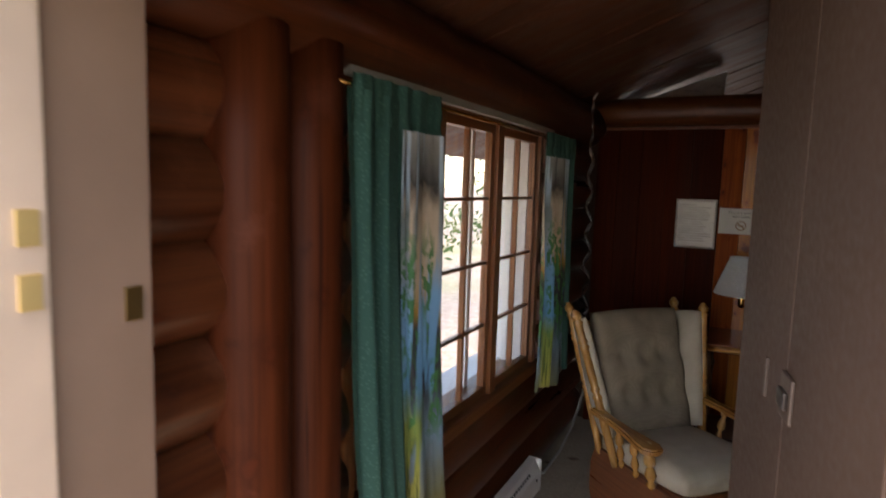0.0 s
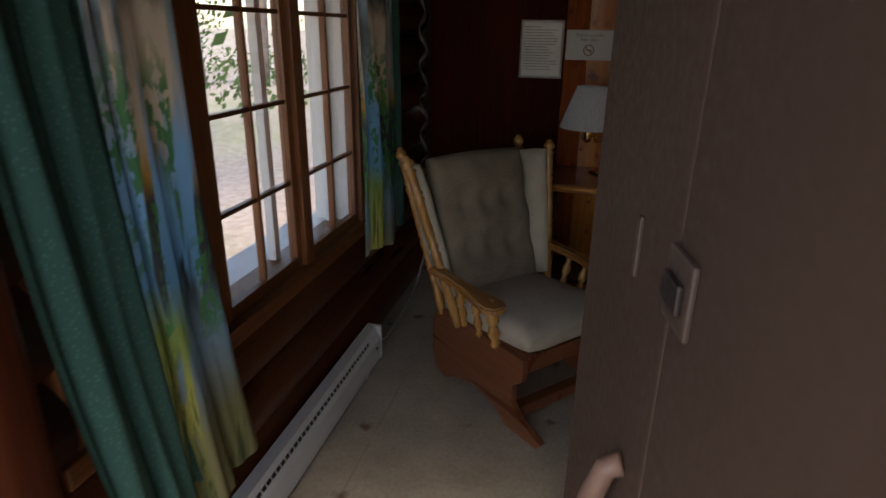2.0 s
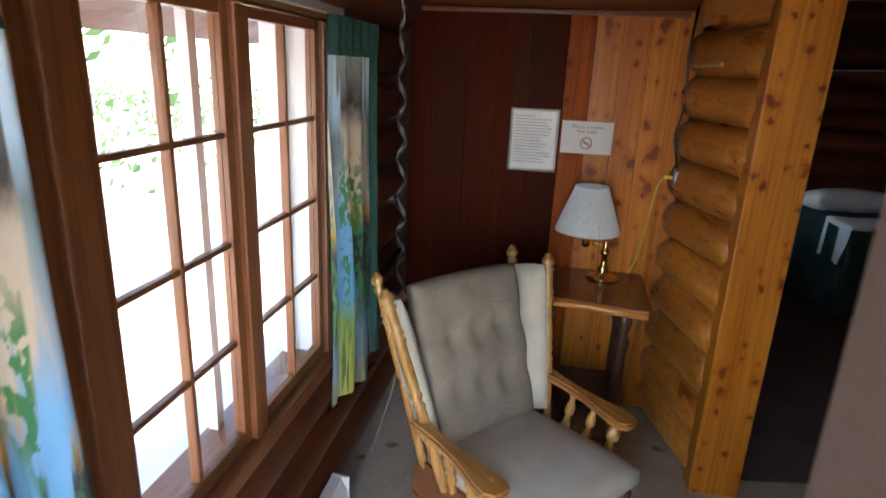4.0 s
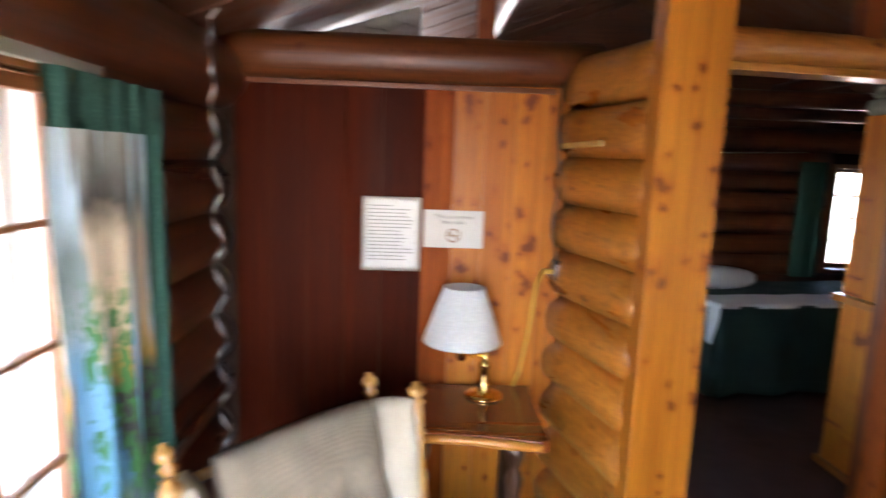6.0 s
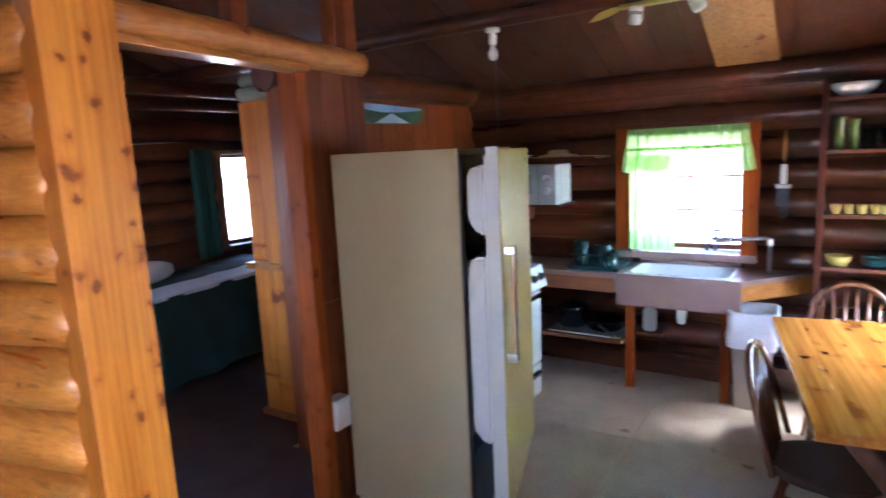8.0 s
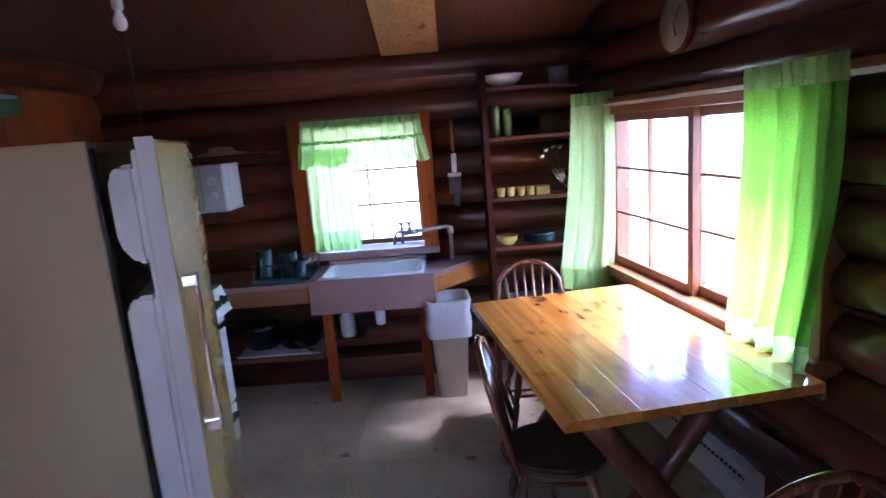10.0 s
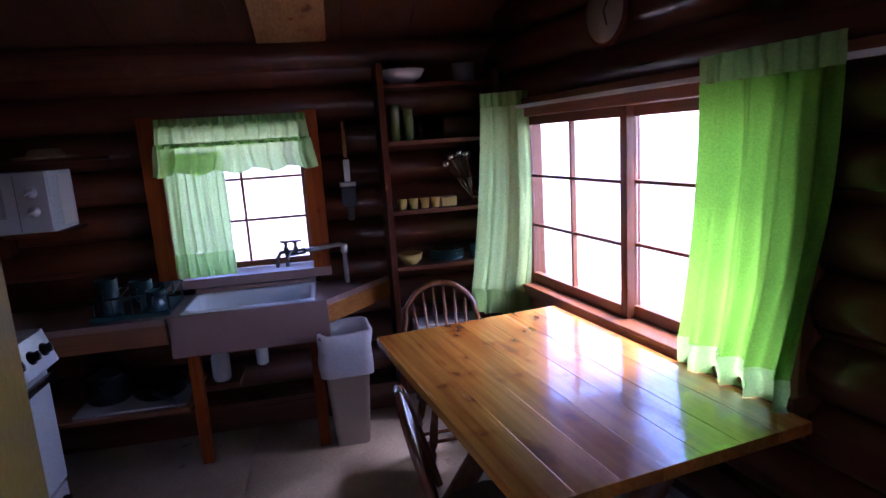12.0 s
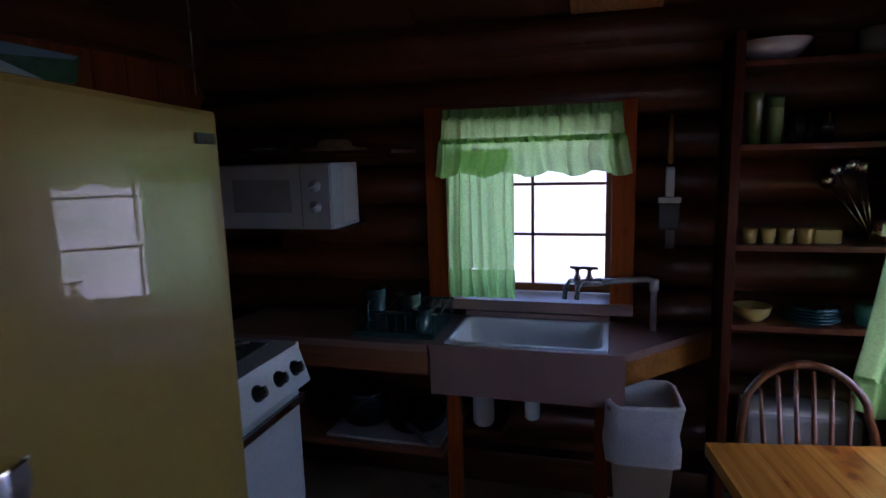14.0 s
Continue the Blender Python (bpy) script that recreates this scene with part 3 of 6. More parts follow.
win_s = thing("window_3", "wide sliding table window in a reddish wood frame", "window", kind="structure")
SWAP = Matrix(((0, 1, 0, 0), (1, 0, 0, 0), (0, 0, 1, 0), (0, 0, 0, 1)))
for x0, x1, off in ((3.84, 4.66, 0.02), (3.08, 3.89, -0.02)):
    s = sash_yz(win_s, 0.0, x0, x1, 0.775, 1.63, 2, 3, stile=0.042)
    s.matrix_world = Matrix.Translation((0, 1.05 + off, 0)) @ SWAP
part("window_sill", box(3.02, 0.86, 0.72, 4.97, 1.16, 0.775, 0.006), FRAME_X, win_s)
part("head", box(3.02, 0.86, 1.63, 4.97, 1.13, 1.68, 0.005), FRAME_X, win_s)
part("head_trim", box(2.8, 1.1, 1.68, 4.8, 1.135, 1.72, 0.005), FRAME_X, win_s)
side_pane = part("side_pane", box(4.70, 1.048, 0.775, 4.94, 1.052, 1.63), GLASS, win_s)
side_pane.visible_shadow = False
for x0, x1 in ((3.03, 3.08), (4.66, 4.70), (4.94, 4.97)):
    part("jamb", box(x0, 0.99, 0.775, x1, 1.13, 1.63, 0.005), FRAME_Z, win_s)
part("reveal", box(4.94, 0.84, 0.775, 5.05, 0.988, 1.63, 0.004), FRAME_Z, win_s)
part("reveal", box(3.03, 0.84, 0.775, 3.06, 0.988, 1.63, 0.004), FRAME_Z, win_s)
part("apron", box(3.02, 1.1, 0.64, 4.79, 1.125, 0.72, 0.004), FRAME_X, win_s)
win_s.matrix_world = M_S

win_b = thing("window_4", "small bedroom window with a dark sash", "window", kind="structure")
s = sash_yz(win_b, 0.0, 4.54, 5.06, 0.82, 1.73, 2, 4)
s.matrix_world = Matrix.Translation((0, 6.93, 0)) @ SWAP
for x0, x1 in ((4.47, 4.54), (5.06, 5.12)):
    part("jamb", box(x0, 6.78, 0.78, x1, 6.95, 1.77, 0.004), FRAME_Z, win_b)
part("head", box(4.54, 6.78, 1.73, 5.06, 6.95, 1.77, 0.004), FRAME_X, win_b)
part("window_sill", box(4.54, 6.78, 0.78, 5.06, 6.95, 0.82, 0.004), FRAME_X, win_b)


# ---- outside ----
def ground_mat():
    m, nt, p = mat_new("forest_floor")
    mp = coords(nt, jitter=False)
    n1 = tex(nt, "ShaderNodeTexNoise", mp, Scale=0.25, Detail=5.0)
    n2 = tex(nt, "ShaderNodeTexNoise", mp, Scale=9.0, Detail=6.0, Roughness=0.7)
    a = ramp(nt, [(0.45, (0.62, 0.52, 0.45)), (0.66, (0.42, 0.43, 0.27))])
    nt.links.new(n1.outputs[0], a.inputs[0])
    b = ramp(nt, [(0.3, (0.6, 0.55, 0.5)), (0.7, (1, 1, 1))])
    nt.links.new(n2.outputs[0], b.inputs[0])
    nt.links.new(mixc(nt, 1.0, a.outputs[0], b.outputs[0], "MULTIPLY"), p.inputs["Base Color"])
    p.inputs["Roughness"].default_value = 0.95
    bump(nt, p, n2.outputs[0], 0.6, 0.02)
    return m


gb = bmesh.new()
bmesh.ops.create_grid(gb, x_segments=60, y_segments=60, size=300)
for v in gb.verts:
    d = v.co.length
    v.co.z = -0.32 + (noise.noise(v.co * 0.06) * 0.5 if d > 12 else 0)
tagged(part("ground", gb, ground_mat()), "reddish leaf litter and patchy grass around the cabin", "ground", kind="structure")
tagged(part("porch_slab", box(-1.0, -2.2, -0.32, 2.6, 0.5, -0.12, 0.01), plain("porch_concrete", (0.32, 0.3, 0.27), 0.85)), "grey concrete step in front of the entrance", "step", kind="structure")


# ---- living corner and kitchen: large things ----
def table_mat():
    """Thick glossy varnish over knotty pine; the varnish lies in shallow waves."""
    m = wood("glossy_table_pine", (0.5, 0.165, 0.015), (0.88, 0.4, 0.062), 0, 0.22, coat=0.7, fine=0.8, spread=0.25, many=0.62, knot=(0.27, 0.09, 0.02), flat="top")
    nt, p = m.node_tree, m.node_tree.nodes["Principled BSDF"]
    p.inputs["Coat Roughness"].default_value = 0.05
    w = tex(nt, "ShaderNodeTexNoise", coords(nt, (5, 11, 8)), Scale=1.0, Detail=3.0)
    b = nt.nodes.new("ShaderNodeBump")
    b.inputs["Strength"].default_value, b.inputs["Distance"].default_value = 0.35, 0.006
    nt.links.new(w.outputs[0], b.inputs["Height"])
    nt.links.new(b.outputs[0], p.inputs["Coat Normal"])
    return m


def dining_table():
    """Solid pine table, boards across a trestle of round logs."""
    t = thing("dining_table", "glossy varnished pine plank table on log trestle legs below the window", "table", Matrix.Translation((3.525, 1.436, 0)) @ Matrix.Rotation(radians(9.5), 4, "Z"))
    L, W, z = 1.31, 0.86, 0.745
    mat = table_mat()
    n = 7
    for i in range(n):
        y0 = -W / 2 + W * i / n
        part("plank", box(-L / 2, y0 + 0.0004, z - 0.035, L / 2, y0 + W / n - 0.0004, z, 0.0007), mat, t)
    leg = wood("trestle_log", (0.12, 0.04, 0.015), (0.3, 0.1, 0.03), 2, 0.4)
    for x in (-0.42, 0.42):
        part("leg", rod((x, -0.21, 0.0), (x, 0.28, z - 0.1), 0.05, 0.048, 12, wobble=0.08, rings=5, seed=x), leg, t)
        part("leg", rod((x + 0.06, 0.21, 0.0), (x + 0.06, -0.28, z - 0.1), 0.05, 0.048, 12, wobble=0.08, rings=5, seed=x + 1), leg, t)
        part("bearer", box(x - 0.05, -0.34, z - 0.11, x + 0.05, 0.34, z - 0.036, 0.006), leg, t)
    part("stretcher", rod((-0.42, 0.0, 0.24), (0.42, 0.0, 0.24), 0.04, 0.04, 12, wobble=0.08, rings=4), LOG_X, t)
    return t


dining_table()

FRIDGE_TAN = plain("tan_fridge_side", (0.42, 0.34, 0.19), 0.42, var=0.05, scale=5, bumpy=0.15)
FRIDGE_GOLD = plain("harvest_gold_enamel", (0.37, 0.255, 0.052), 0.4, var=0.06, scale=4, bumpy=0.02, coat=1.0)
LINER = plain("fridge_liner", (0.62, 0.63, 0.62), 0.4, var=0.05, bumpy=0.02)
CHROME = plain("chrome", (0.8, 0.8, 0.8), 0.12, 1.0, var=0.05, bumpy=0.0)
BLACK = plain("black_plastic", (0.012, 0.012, 0.013), 0.4)
BRASS = plain("polished_brass", (0.75, 0.5, 0.17), 0.16, 1.0, bumpy=0.0)


def fridge():
    """Cabinet open to the front, hinge at the origin, door swung out by some degrees."""
    f = thing("refrigerator", "old harvest-gold refrigerator with its door standing ajar", "refrigerator", Matrix.Translation((3.52, 3.115, 0)) @ Matrix.Rotation(radians(8), 4, "Z"))
    w, dp, z = 0.75, 0.57, 1.655
    b = box(-w + 0.03, 0.0, z - 0.03, -0.03, dp - 0.03, z - 0.002)
    part("side_panel", box(-w, -0.03, 0.05, -w + 0.03, dp, z, 0.006), FRIDGE_TAN, f)
    part("side_panel", box(-0.03, 0, 0.05, 0, dp, z, 0.006), FRIDGE_TAN, f)
    part("top_panel", b, FRIDGE_TAN, f)
    part("base", box(-w + 0.03, 0, 0.05, -0.03, dp - 0.03, 0.3), FRIDGE_TAN, f)
    body = part("back_panel", box(-w + 0.03, dp - 0.03, 0.05, -0.03, dp, z - 0.002), FRIDGE_TAN, f)
    part("liner", box(-w + 0.035, 0.05, 0.31, -0.035, dp - 0.04, 0.33), LINER, body)
    part("gasket", box(-w + 0.004, -0.04, 0.12, -w + 0.026, -0.03, z - 0.02, 0.003), BLACK, body)
    part("crisper", box(-w + 0.032, -0.035, 0.12, -0.4, 0.045, 0.345, 0.012), plain("blue_grey_crisper", (0.1, 0.125, 0.16), 0.4), body, "blue-grey drawer at the bottom")
    part("kick_plate", box(-w + 0.02, -0.02, 0.0, -0.02, 0.05, 0.11, 0.01), plain("blue_grey_kick", (0.12, 0.14, 0.17), 0.5), body)
    for zz in (0.65, 0.95, 1.2):
        part("wire_shelf", box(-w + 0.04, 0.08, zz, -0.04, dp - 0.05, zz + 0.008), CHROME, body)
    dw = w + 0.035
    h = Matrix.Translation((0, -0.03, 0)) @ Matrix.Rotation(radians(9), 4, "Z")
    d = part("door", box(-dw, -0.06, 0.13, 0.0, -0.004, z - 0.006, 0.012, m=h), FRIDGE_GOLD, f)
    part("inner_panel", box(-dw + 0.03, -0.004, 0.17, -0.03, 0.014, z - 0.03, 0.012, m=h), LINER, d)
    part("door_edge", box(-dw - 0.004, -0.054, 0.137, -dw - 0.0005, -0.008, z, 0.001, m=h), LINER, d)
    for name, zlo, zhi, deep in (("egg_shelf", 1.31, 1.585, 0.085), ("bottle_shelf", 0.42, 1.22, 0.095)):
        # moulded block, its lower corner cut off aslant
        prof = [(0.012, zlo), (deep * 0.55, zlo), (deep, zlo + 0.06), (deep, zhi - 0.03), (deep - 0.03, zhi), (0.012, zhi)]
        sb = bmesh.new()
        sides = [[sb.verts.new(h @ Vector((x, y, zz))) for y, zz in prof] for x in (-dw + 0.045, -0.06)]
        sb.faces.new(sides[0]), sb.faces.new(sides[1][::-1])
        for k in range(len(prof)):
            n = (k + 1) % len(prof)
            sb.faces.new((sides[0][k], sides[0][n], sides[1][n], sides[1][k]))
        tidy(sb)
        bmesh.ops.bevel(sb, geom=list(sb.edges), offset=0.012, segments=2, affect="EDGES")
        part(name, sb, LINER, d, "white moulded door shelf block")
    hb = box(-dw + 0.018, -0.105, 0.80, -dw + 0.046, -0.09, 1.27, 0.005, m=h)
    box(-dw + 0.013, -0.105, 1.235, -dw + 0.051, -0.06, 1.272, 0.005, bm=hb, m=h)
    box(-dw + 0.013, -0.105, 0.798, -dw + 0.051, -0.06, 0.835, 0.005, bm=hb, m=h)
    part("handle", hb, CHROME, d, "long chrome bar handle")
    part("badge", box(-0.13, -0.063, z - 0.075, -0.03, -0.0605, z - 0.053, m=h), BLACK, d, "small dark name plate")
    return f


fridge()


# White enamel greyed to stand in for the dim light on this side.
WHITE_SHADED = plain("shaded_white_enamel", (0.44, 0.48, 0.51), 0.3, var=0.06, bumpy=0.03)


def stove():
    s = thing("stove", "white enamel gas stove with black knobs", "stove")
    x0, x1, y0, y1, z = 3.56, 4.22, 3.27, 3.93, 0.915
    part("body", box(x0, y0 + 0.03, 0.05, x1, y1, z - 0.02, 0.01), WHITE_SHADED, s)
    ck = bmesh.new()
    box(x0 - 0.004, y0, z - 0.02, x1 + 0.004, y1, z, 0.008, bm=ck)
    part("cooktop", ck, WHITE_SHADED, s)
    part("well", box(x0 + 0.05, y0 + 0.09, z, x1 - 0.05, y1 - 0.08, z + 0.004), BLACK, s)
    for bx in (x0 + 0.17, x1 - 0.17):
        for by in (y0 + 0.2, y1 - 0.2):
            g = bmesh.new()
            for k in range(4):
                a = math.pi / 4 * k
                rod((bx - 0.1 * math.cos(a), by - 0.1 * math.sin(a), z + 0.022), (bx + 0.1 * math.cos(a), by + 0.1 * math.sin(a), z + 0.022), 0.006, seg=6, bm=g)
            lathe([(0.045, z), (0.045, z + 0.014), (0.02, z + 0.018)], 14, bm=g, m=Matrix.Translation((bx, by, 0)))
            part("burner", g, BLACK, s)
    pm = Matrix.Translation(((x0 + x1) / 2, y0, z - 0.01)) @ Matrix.Rotation(radians(-18), 4, "X")
    pan = part("control_panel", box(-0.31, -0.012, -0.13, 0.31, 0.03, 0.01, 0.008, m=pm), WHITE_SHADED, s)
    for kx in (-0.25, -0.15, 0.02, 0.14, 0.24):
        k = lathe([(0.026, 0.0), (0.026, 0.008), (0.019, 0.012), (0.017, 0.03), (0.0, 0.031)], 16, m=pm @ Matrix.Translation((kx, -0.012, -0.06)) @ Matrix.Rotation(radians(90), 4, "X"))
        box(-0.005, -0.003, 0.028, 0.005, 0.018, 0.036, bm=k, m=pm @ Matrix.Translation((kx, -0.012, -0.06)) @ Matrix.Rotation(radians(90), 4, "X"))
        part("knob", k, BLACK, pan)
    dr = part("oven_door", box(x0 + 0.01, y0 + 0.005, 0.28, x1 - 0.01, y0 + 0.04, z - 0.16, 0.01), WHITE_SHADED, s)
    part("handle", box(x0 + 0.03, y0 - 0.03, z - 0.2, x1 - 0.03, y0 - 0.012, z - 0.17, 0.006), CHROME, dr)
    part("trim", box(x0 + 0.01, y0 + 0.0, z - 0.165, x1 - 0.01, y0 + 0.005, z - 0.15), BLACK, dr)
    bd = part("broiler_drawer", box(x0 + 0.01, y0 + 0.01, 0.06, x1 - 0.01, y0 + 0.04, 0.265, 0.01), WHITE_SHADED, s)
    part("handle", box(x1 - 0.2, y0 - 0.02, 0.2, x1 - 0.06, y0 + 0.01, 0.225, 0.005), BLACK, bd)
    for fx in (x0 + 0.06, x1 - 0.06):
        for fy in (y0 + 0.1, y1 - 0.06):
            part("foot", rod((fx, fy, 0), (fx, fy, 0.05), 0.018, seg=8), BLACK, s)
    return s


stove()

MAUVE = plain("mauve_brown_laminate", (0.23, 0.135, 0.11), 0.32, var=0.1, scale=10)


def rounded_basin(x0, y0, x1, y1, ztop, depth, r=0.09, wall=0.02):
    """A cast sink: outer rim, sloping inner walls and floor."""
    def ring(ax, ay, bx, by, rad, z, n=6):
        pts = []
        for cx, cy, a0 in ((bx - rad, by - rad, 0), (ax + rad, by - rad, 90), (ax + rad, ay + rad, 180), (bx - rad, ay + rad, 270)):
            for k in range(n + 1):
                a = radians(a0 + 90 * k / n)
                pts.append((cx + rad * math.cos(a), cy + rad * math.sin(a), z))
        return pts
    bm = bmesh.new()
    rings = [ring(x0, y0, x1, y1, 0.012, ztop - 0.03), ring(x0, y0, x1, y1, 0.012, ztop), ring(x0 + wall, y0 + wall, x1 - wall, y1 - wall, r * 0.7, ztop),
             ring(x0 + wall + 0.008, y0 + wall + 0.008, x1 - wall - 0.008, y1 - wall - 0.008, r * 0.7, ztop - 0.01),
             ring(x0 + wall + 0.03, y0 + wall + 0.03, x1 - wall - 0.03, y1 - wall - 0.03, r, ztop - depth + 0.03),
             ring(x0 + wall + 0.07, y0 + wall + 0.07, x1 - wall - 0.07, y1 - wall - 0.07, r * 0.8, ztop - depth)]
    vs = [[bm.verts.new(p) for p in q] for q in rings]
    for a, b in zip(vs, vs[1:]):
        for k in range(len(a)):
            j = (k + 1) % len(a)
            bm.faces.new((a[k], a[j], b[j], b[k])).smooth = True
    bm.faces.new(vs[-1])
    return tidy(bm)


def sink_counter():
    c = thing("sink_counter", "mauve-brown counter with cut corner on pine legs", "counter")
    zt = 0.79
    # worktop: right wing with the cut corner, left run, strip behind the basin
    part("worktop", prism([(4.645, 2.17), (5.07, 1.8), (5.09, 1.8), (5.09, 2.225), (4.645, 2.225)], zt - 0.03, zt), MAUVE, c)
    part("worktop", prism([(4.645, 2.87), (5.09, 2.87), (5.09, 3.95), (4.62, 3.95), (4.62, 2.93), (4.645, 2.93)], zt - 0.03, zt), MAUVE, c)
    part("back_strip", box(5.052, 2.225, zt - 0.03, 5.09, 2.87, zt + 0.03), MAUVE, c)
    part("sink_apron", box(4.625, 2.165, 0.585, 4.646, 2.92, zt + 0.004, 0.003), MAUVE, c)
    fm = Matrix.Translation((4.65, 2.165, 0)) @ Matrix.Rotation(math.atan2(-0.37, 0.42), 4, "Z")
    part("front_board", box(0.0, 0.0, zt - 0.125, 0.54, 0.022, zt - 0.03, 0.003, m=fm), PINE_X, c, "orange pine board under the edge")
    part("front_board", box(4.63, 2.93, zt - 0.13, 4.655, 3.95, zt - 0.03, 0.003), FRAME_Y, c)
    for y in (2.81, 2.22):
        part("leg", box(4.66, y, 0.0, 4.71, y + 0.055, zt - 0.04, 0.004), PANEL_Z, c)
    part("low_shelf", box(4.63, 2.88, 0.305, 5.09, 3.95, 0.33, 0.003), FRAME_Y, c)
    part("leg", box(4.64, 3.88, 0.0, 4.7, 3.94, zt - 0.13, 0.004), PANEL_Z, c)
    part("kick_board", box(5.0, 1.8, 0.0, 5.09, 3.95, 0.16, 0.006), LOG_Y, c)
    s = thing("sink", "white cast-iron farmhouse sink", "sink")
    part("basin", rounded_basin(4.648, 2.227, 5.05, 2.868, zt + 0.01, 0.15, 0.08), plain("sink_enamel", (0.78, 0.84, 0.86), 0.15, var=0.05, coat=0.3, bumpy=0.02), s)
    part("drain_pipe", rod((4.78, 2.52, 0.5), (4.78, 2.52, 0.62), 0.024, seg=14), WHITE, s)
    part("tailpiece", lathe([(0.018, 0.43), (0.03, 0.44), (0.032, 0.53), (0.02, 0.54)], 14, m=Matrix.Translation((4.72, 2.52, 0.04))), WHITE, s)
    return c


sink_counter()


# ---- cloth ----
def hang(width, z0, z1, folds, depth, flare=0.0, sway=0.0, nx=70, nz=36, seed=0, thick=0.0, gather=0.6, hem=0.0):
    """A hanging cloth in local coordinates: width along x, folds along y."""
    bm = bmesh.new()
    rows = []
    for k in range(nz + 1):
        v = k / nz
        z = z1 + (z0 - z1) * v
        row = []
        for i in range(nx + 1):
            u = i / nx
            amp = depth * (gather + (1 - gather) * v)
            ph = u * folds * 2 * math.pi + 1.2 * noise.noise(Vector((u * 3, v * 1.3, seed)))
            y = amp * (math.sin(ph) + 0.35 * math.sin(2.3 * ph + 1 + seed)) * 0.7 + 0.5 * depth * noise.noise(Vector((u * 6, v * 2, seed + 5)))
            xx = (u - 0.5) * width * (1 + flare * v) + sway * v * v + 0.25 * amp * math.cos(ph)
            row.append(bm.verts.new((xx, y, z + hem * math.sin(ph * 0.5 + seed) * v)))
        rows.append(row)
    for a, b in zip(rows, rows[1:]):
        for i in range(nx):
            bm.faces.new((a[i], a[i + 1], b[i + 1], b[i])).smooth = True
    return bm


def teal_mat():
    """Deep green cloth with small lighter flecks."""
    m, nt, p = mat_new("teal_print_cloth")
    mp = coords(nt, jitter=False)
    v = tex(nt, "ShaderNodeTexVoronoi", mp, Scale=95.0)
    r = ramp(nt, [(0.2, (0.04, 0.11, 0.082)), (0.36, (0.019, 0.072, 0.054))])
    nt.links.new(v.outputs["Distance"], r.inputs[0])
    nt.links.new(r.outputs[0], p.inputs["Base Color"])
    p.inputs["Roughness"].default_value = 0.9
    return m


def scene_mat():
    """Printed lakeside landscape: sky, pale rock, blue water, reeds, in patches down the cloth."""
    m, nt, p = mat_new("landscape_print_cloth")
    tc = nt.nodes.new("ShaderNodeTexCoord")
    sep = nt.nodes.new("ShaderNodeSeparateXYZ")
    nt.links.new(tc.outputs["Object"], sep.inputs[0])
    def level(vec_scale, amount):
        """Height on the cloth, made uneven by a noise."""
        n = tex(nt, "ShaderNodeTexNoise", coords(nt, vec_scale, False), Scale=1.0, Detail=5.0, Roughness=0.6)
        add = nt.nodes.new("ShaderNodeMath")
        add.operation, add.inputs[1].default_value = "MULTIPLY_ADD", amount
        nt.links.new(n.outputs[0], add.inputs[0])
        nt.links.new(sep.outputs["Z"], add.inputs[2])
        half = nt.nodes.new("ShaderNodeMath")
        half.operation, half.inputs[1].default_value = "MULTIPLY", 0.5
        nt.links.new(add.outputs[0], half.inputs[0])
        return half.outputs[0]

    def mask(vec_scale, lo, hi, top=1.0):
        n = tex(nt, "ShaderNodeTexNoise", coords(nt, vec_scale, False), Scale=1.0, Detail=4.0)
        k = ramp(nt, [(lo, (0, 0, 0)), (hi, (top,) * 3)])
        nt.links.new(n.outputs[0], k.inputs[0])
        return k.outputs[0]

    def bands(height, stops):
        k = ramp(nt, stops)
        nt.links.new(height, k.inputs[0])
        return k.outputs[0]

    # reeds, water, far shore and sky, from the hem up
    c = bands(level((9, 9, 3), 0.3), [(0.26, (0.12, 0.13, 0.05)), (0.40, (0.36, 0.34, 0.07)), (0.50, (0.2, 0.27, 0.06)), (0.56, (0.1, 0.27, 0.44)), (0.68, (0.17, 0.36, 0.56)),
                                      (0.74, (0.3, 0.34, 0.36)), (0.82, (0.16, 0.2, 0.2)), (0.87, (0.4, 0.52, 0.62)), (1.0, (0.52, 0.6, 0.66))])
    stalk = mixc(nt, 1.0, mask((95, 95, 5), 0.5, 0.6, 0.8), bands(level((9, 9, 3), 0.3), [(0.46, (1, 1, 1)), (0.56, (0, 0, 0))]), "MULTIPLY")
    c = mixc(nt, stalk, c, (0.05, 0.075, 0.02))
    # tree trunk and rock columns
    column = mask((14, 14, 0.6), 0.475, 0.5)
    c = mixc(nt, column, c, bands(level((30, 30, 12), 0.12), [(0.3, (0.2, 0.19, 0.08)), (0.42, (0.16, 0.24, 0.3)), (0.5, (0.03, 0.032, 0.035)), (0.6, (0.04, 0.04, 0.04)), (0.63, (0.42, 0.22, 0.04)), (0.68, (0.52, 0.4, 0.27)),
                                                             (0.78, (0.48, 0.38, 0.28)), (0.82, (0.05, 0.045, 0.04)), (0.9, (0.3, 0.3, 0.28))]))
    # leafy sprigs
    leaf = mixc(nt, 1.0, mask((60, 60, 28), 0.47, 0.52, 0.95), mask((17, 17, 0.9), 0.46, 0.52), "MULTIPLY")
    leaf = mixc(nt, 1.0, leaf, bands(level((9, 9, 3), 0.2), [(0.42, (0, 0, 0)), (0.48, (1, 1, 1)), (0.72, (1, 1, 1)), (0.78, (0, 0, 0))]), "MULTIPLY")
    c = mixc(nt, leaf, c, (0.045, 0.17, 0.05))
    nt.links.new(c, p.inputs["Base Color"])
    p.inputs["Roughness"].default_value = 0.9
    tr = nt.nodes.new("ShaderNodeBsdfTranslucent")
    nt.links.new(c, tr.inputs["Color"])
    mx = nt.nodes.new("ShaderNodeMixShader")
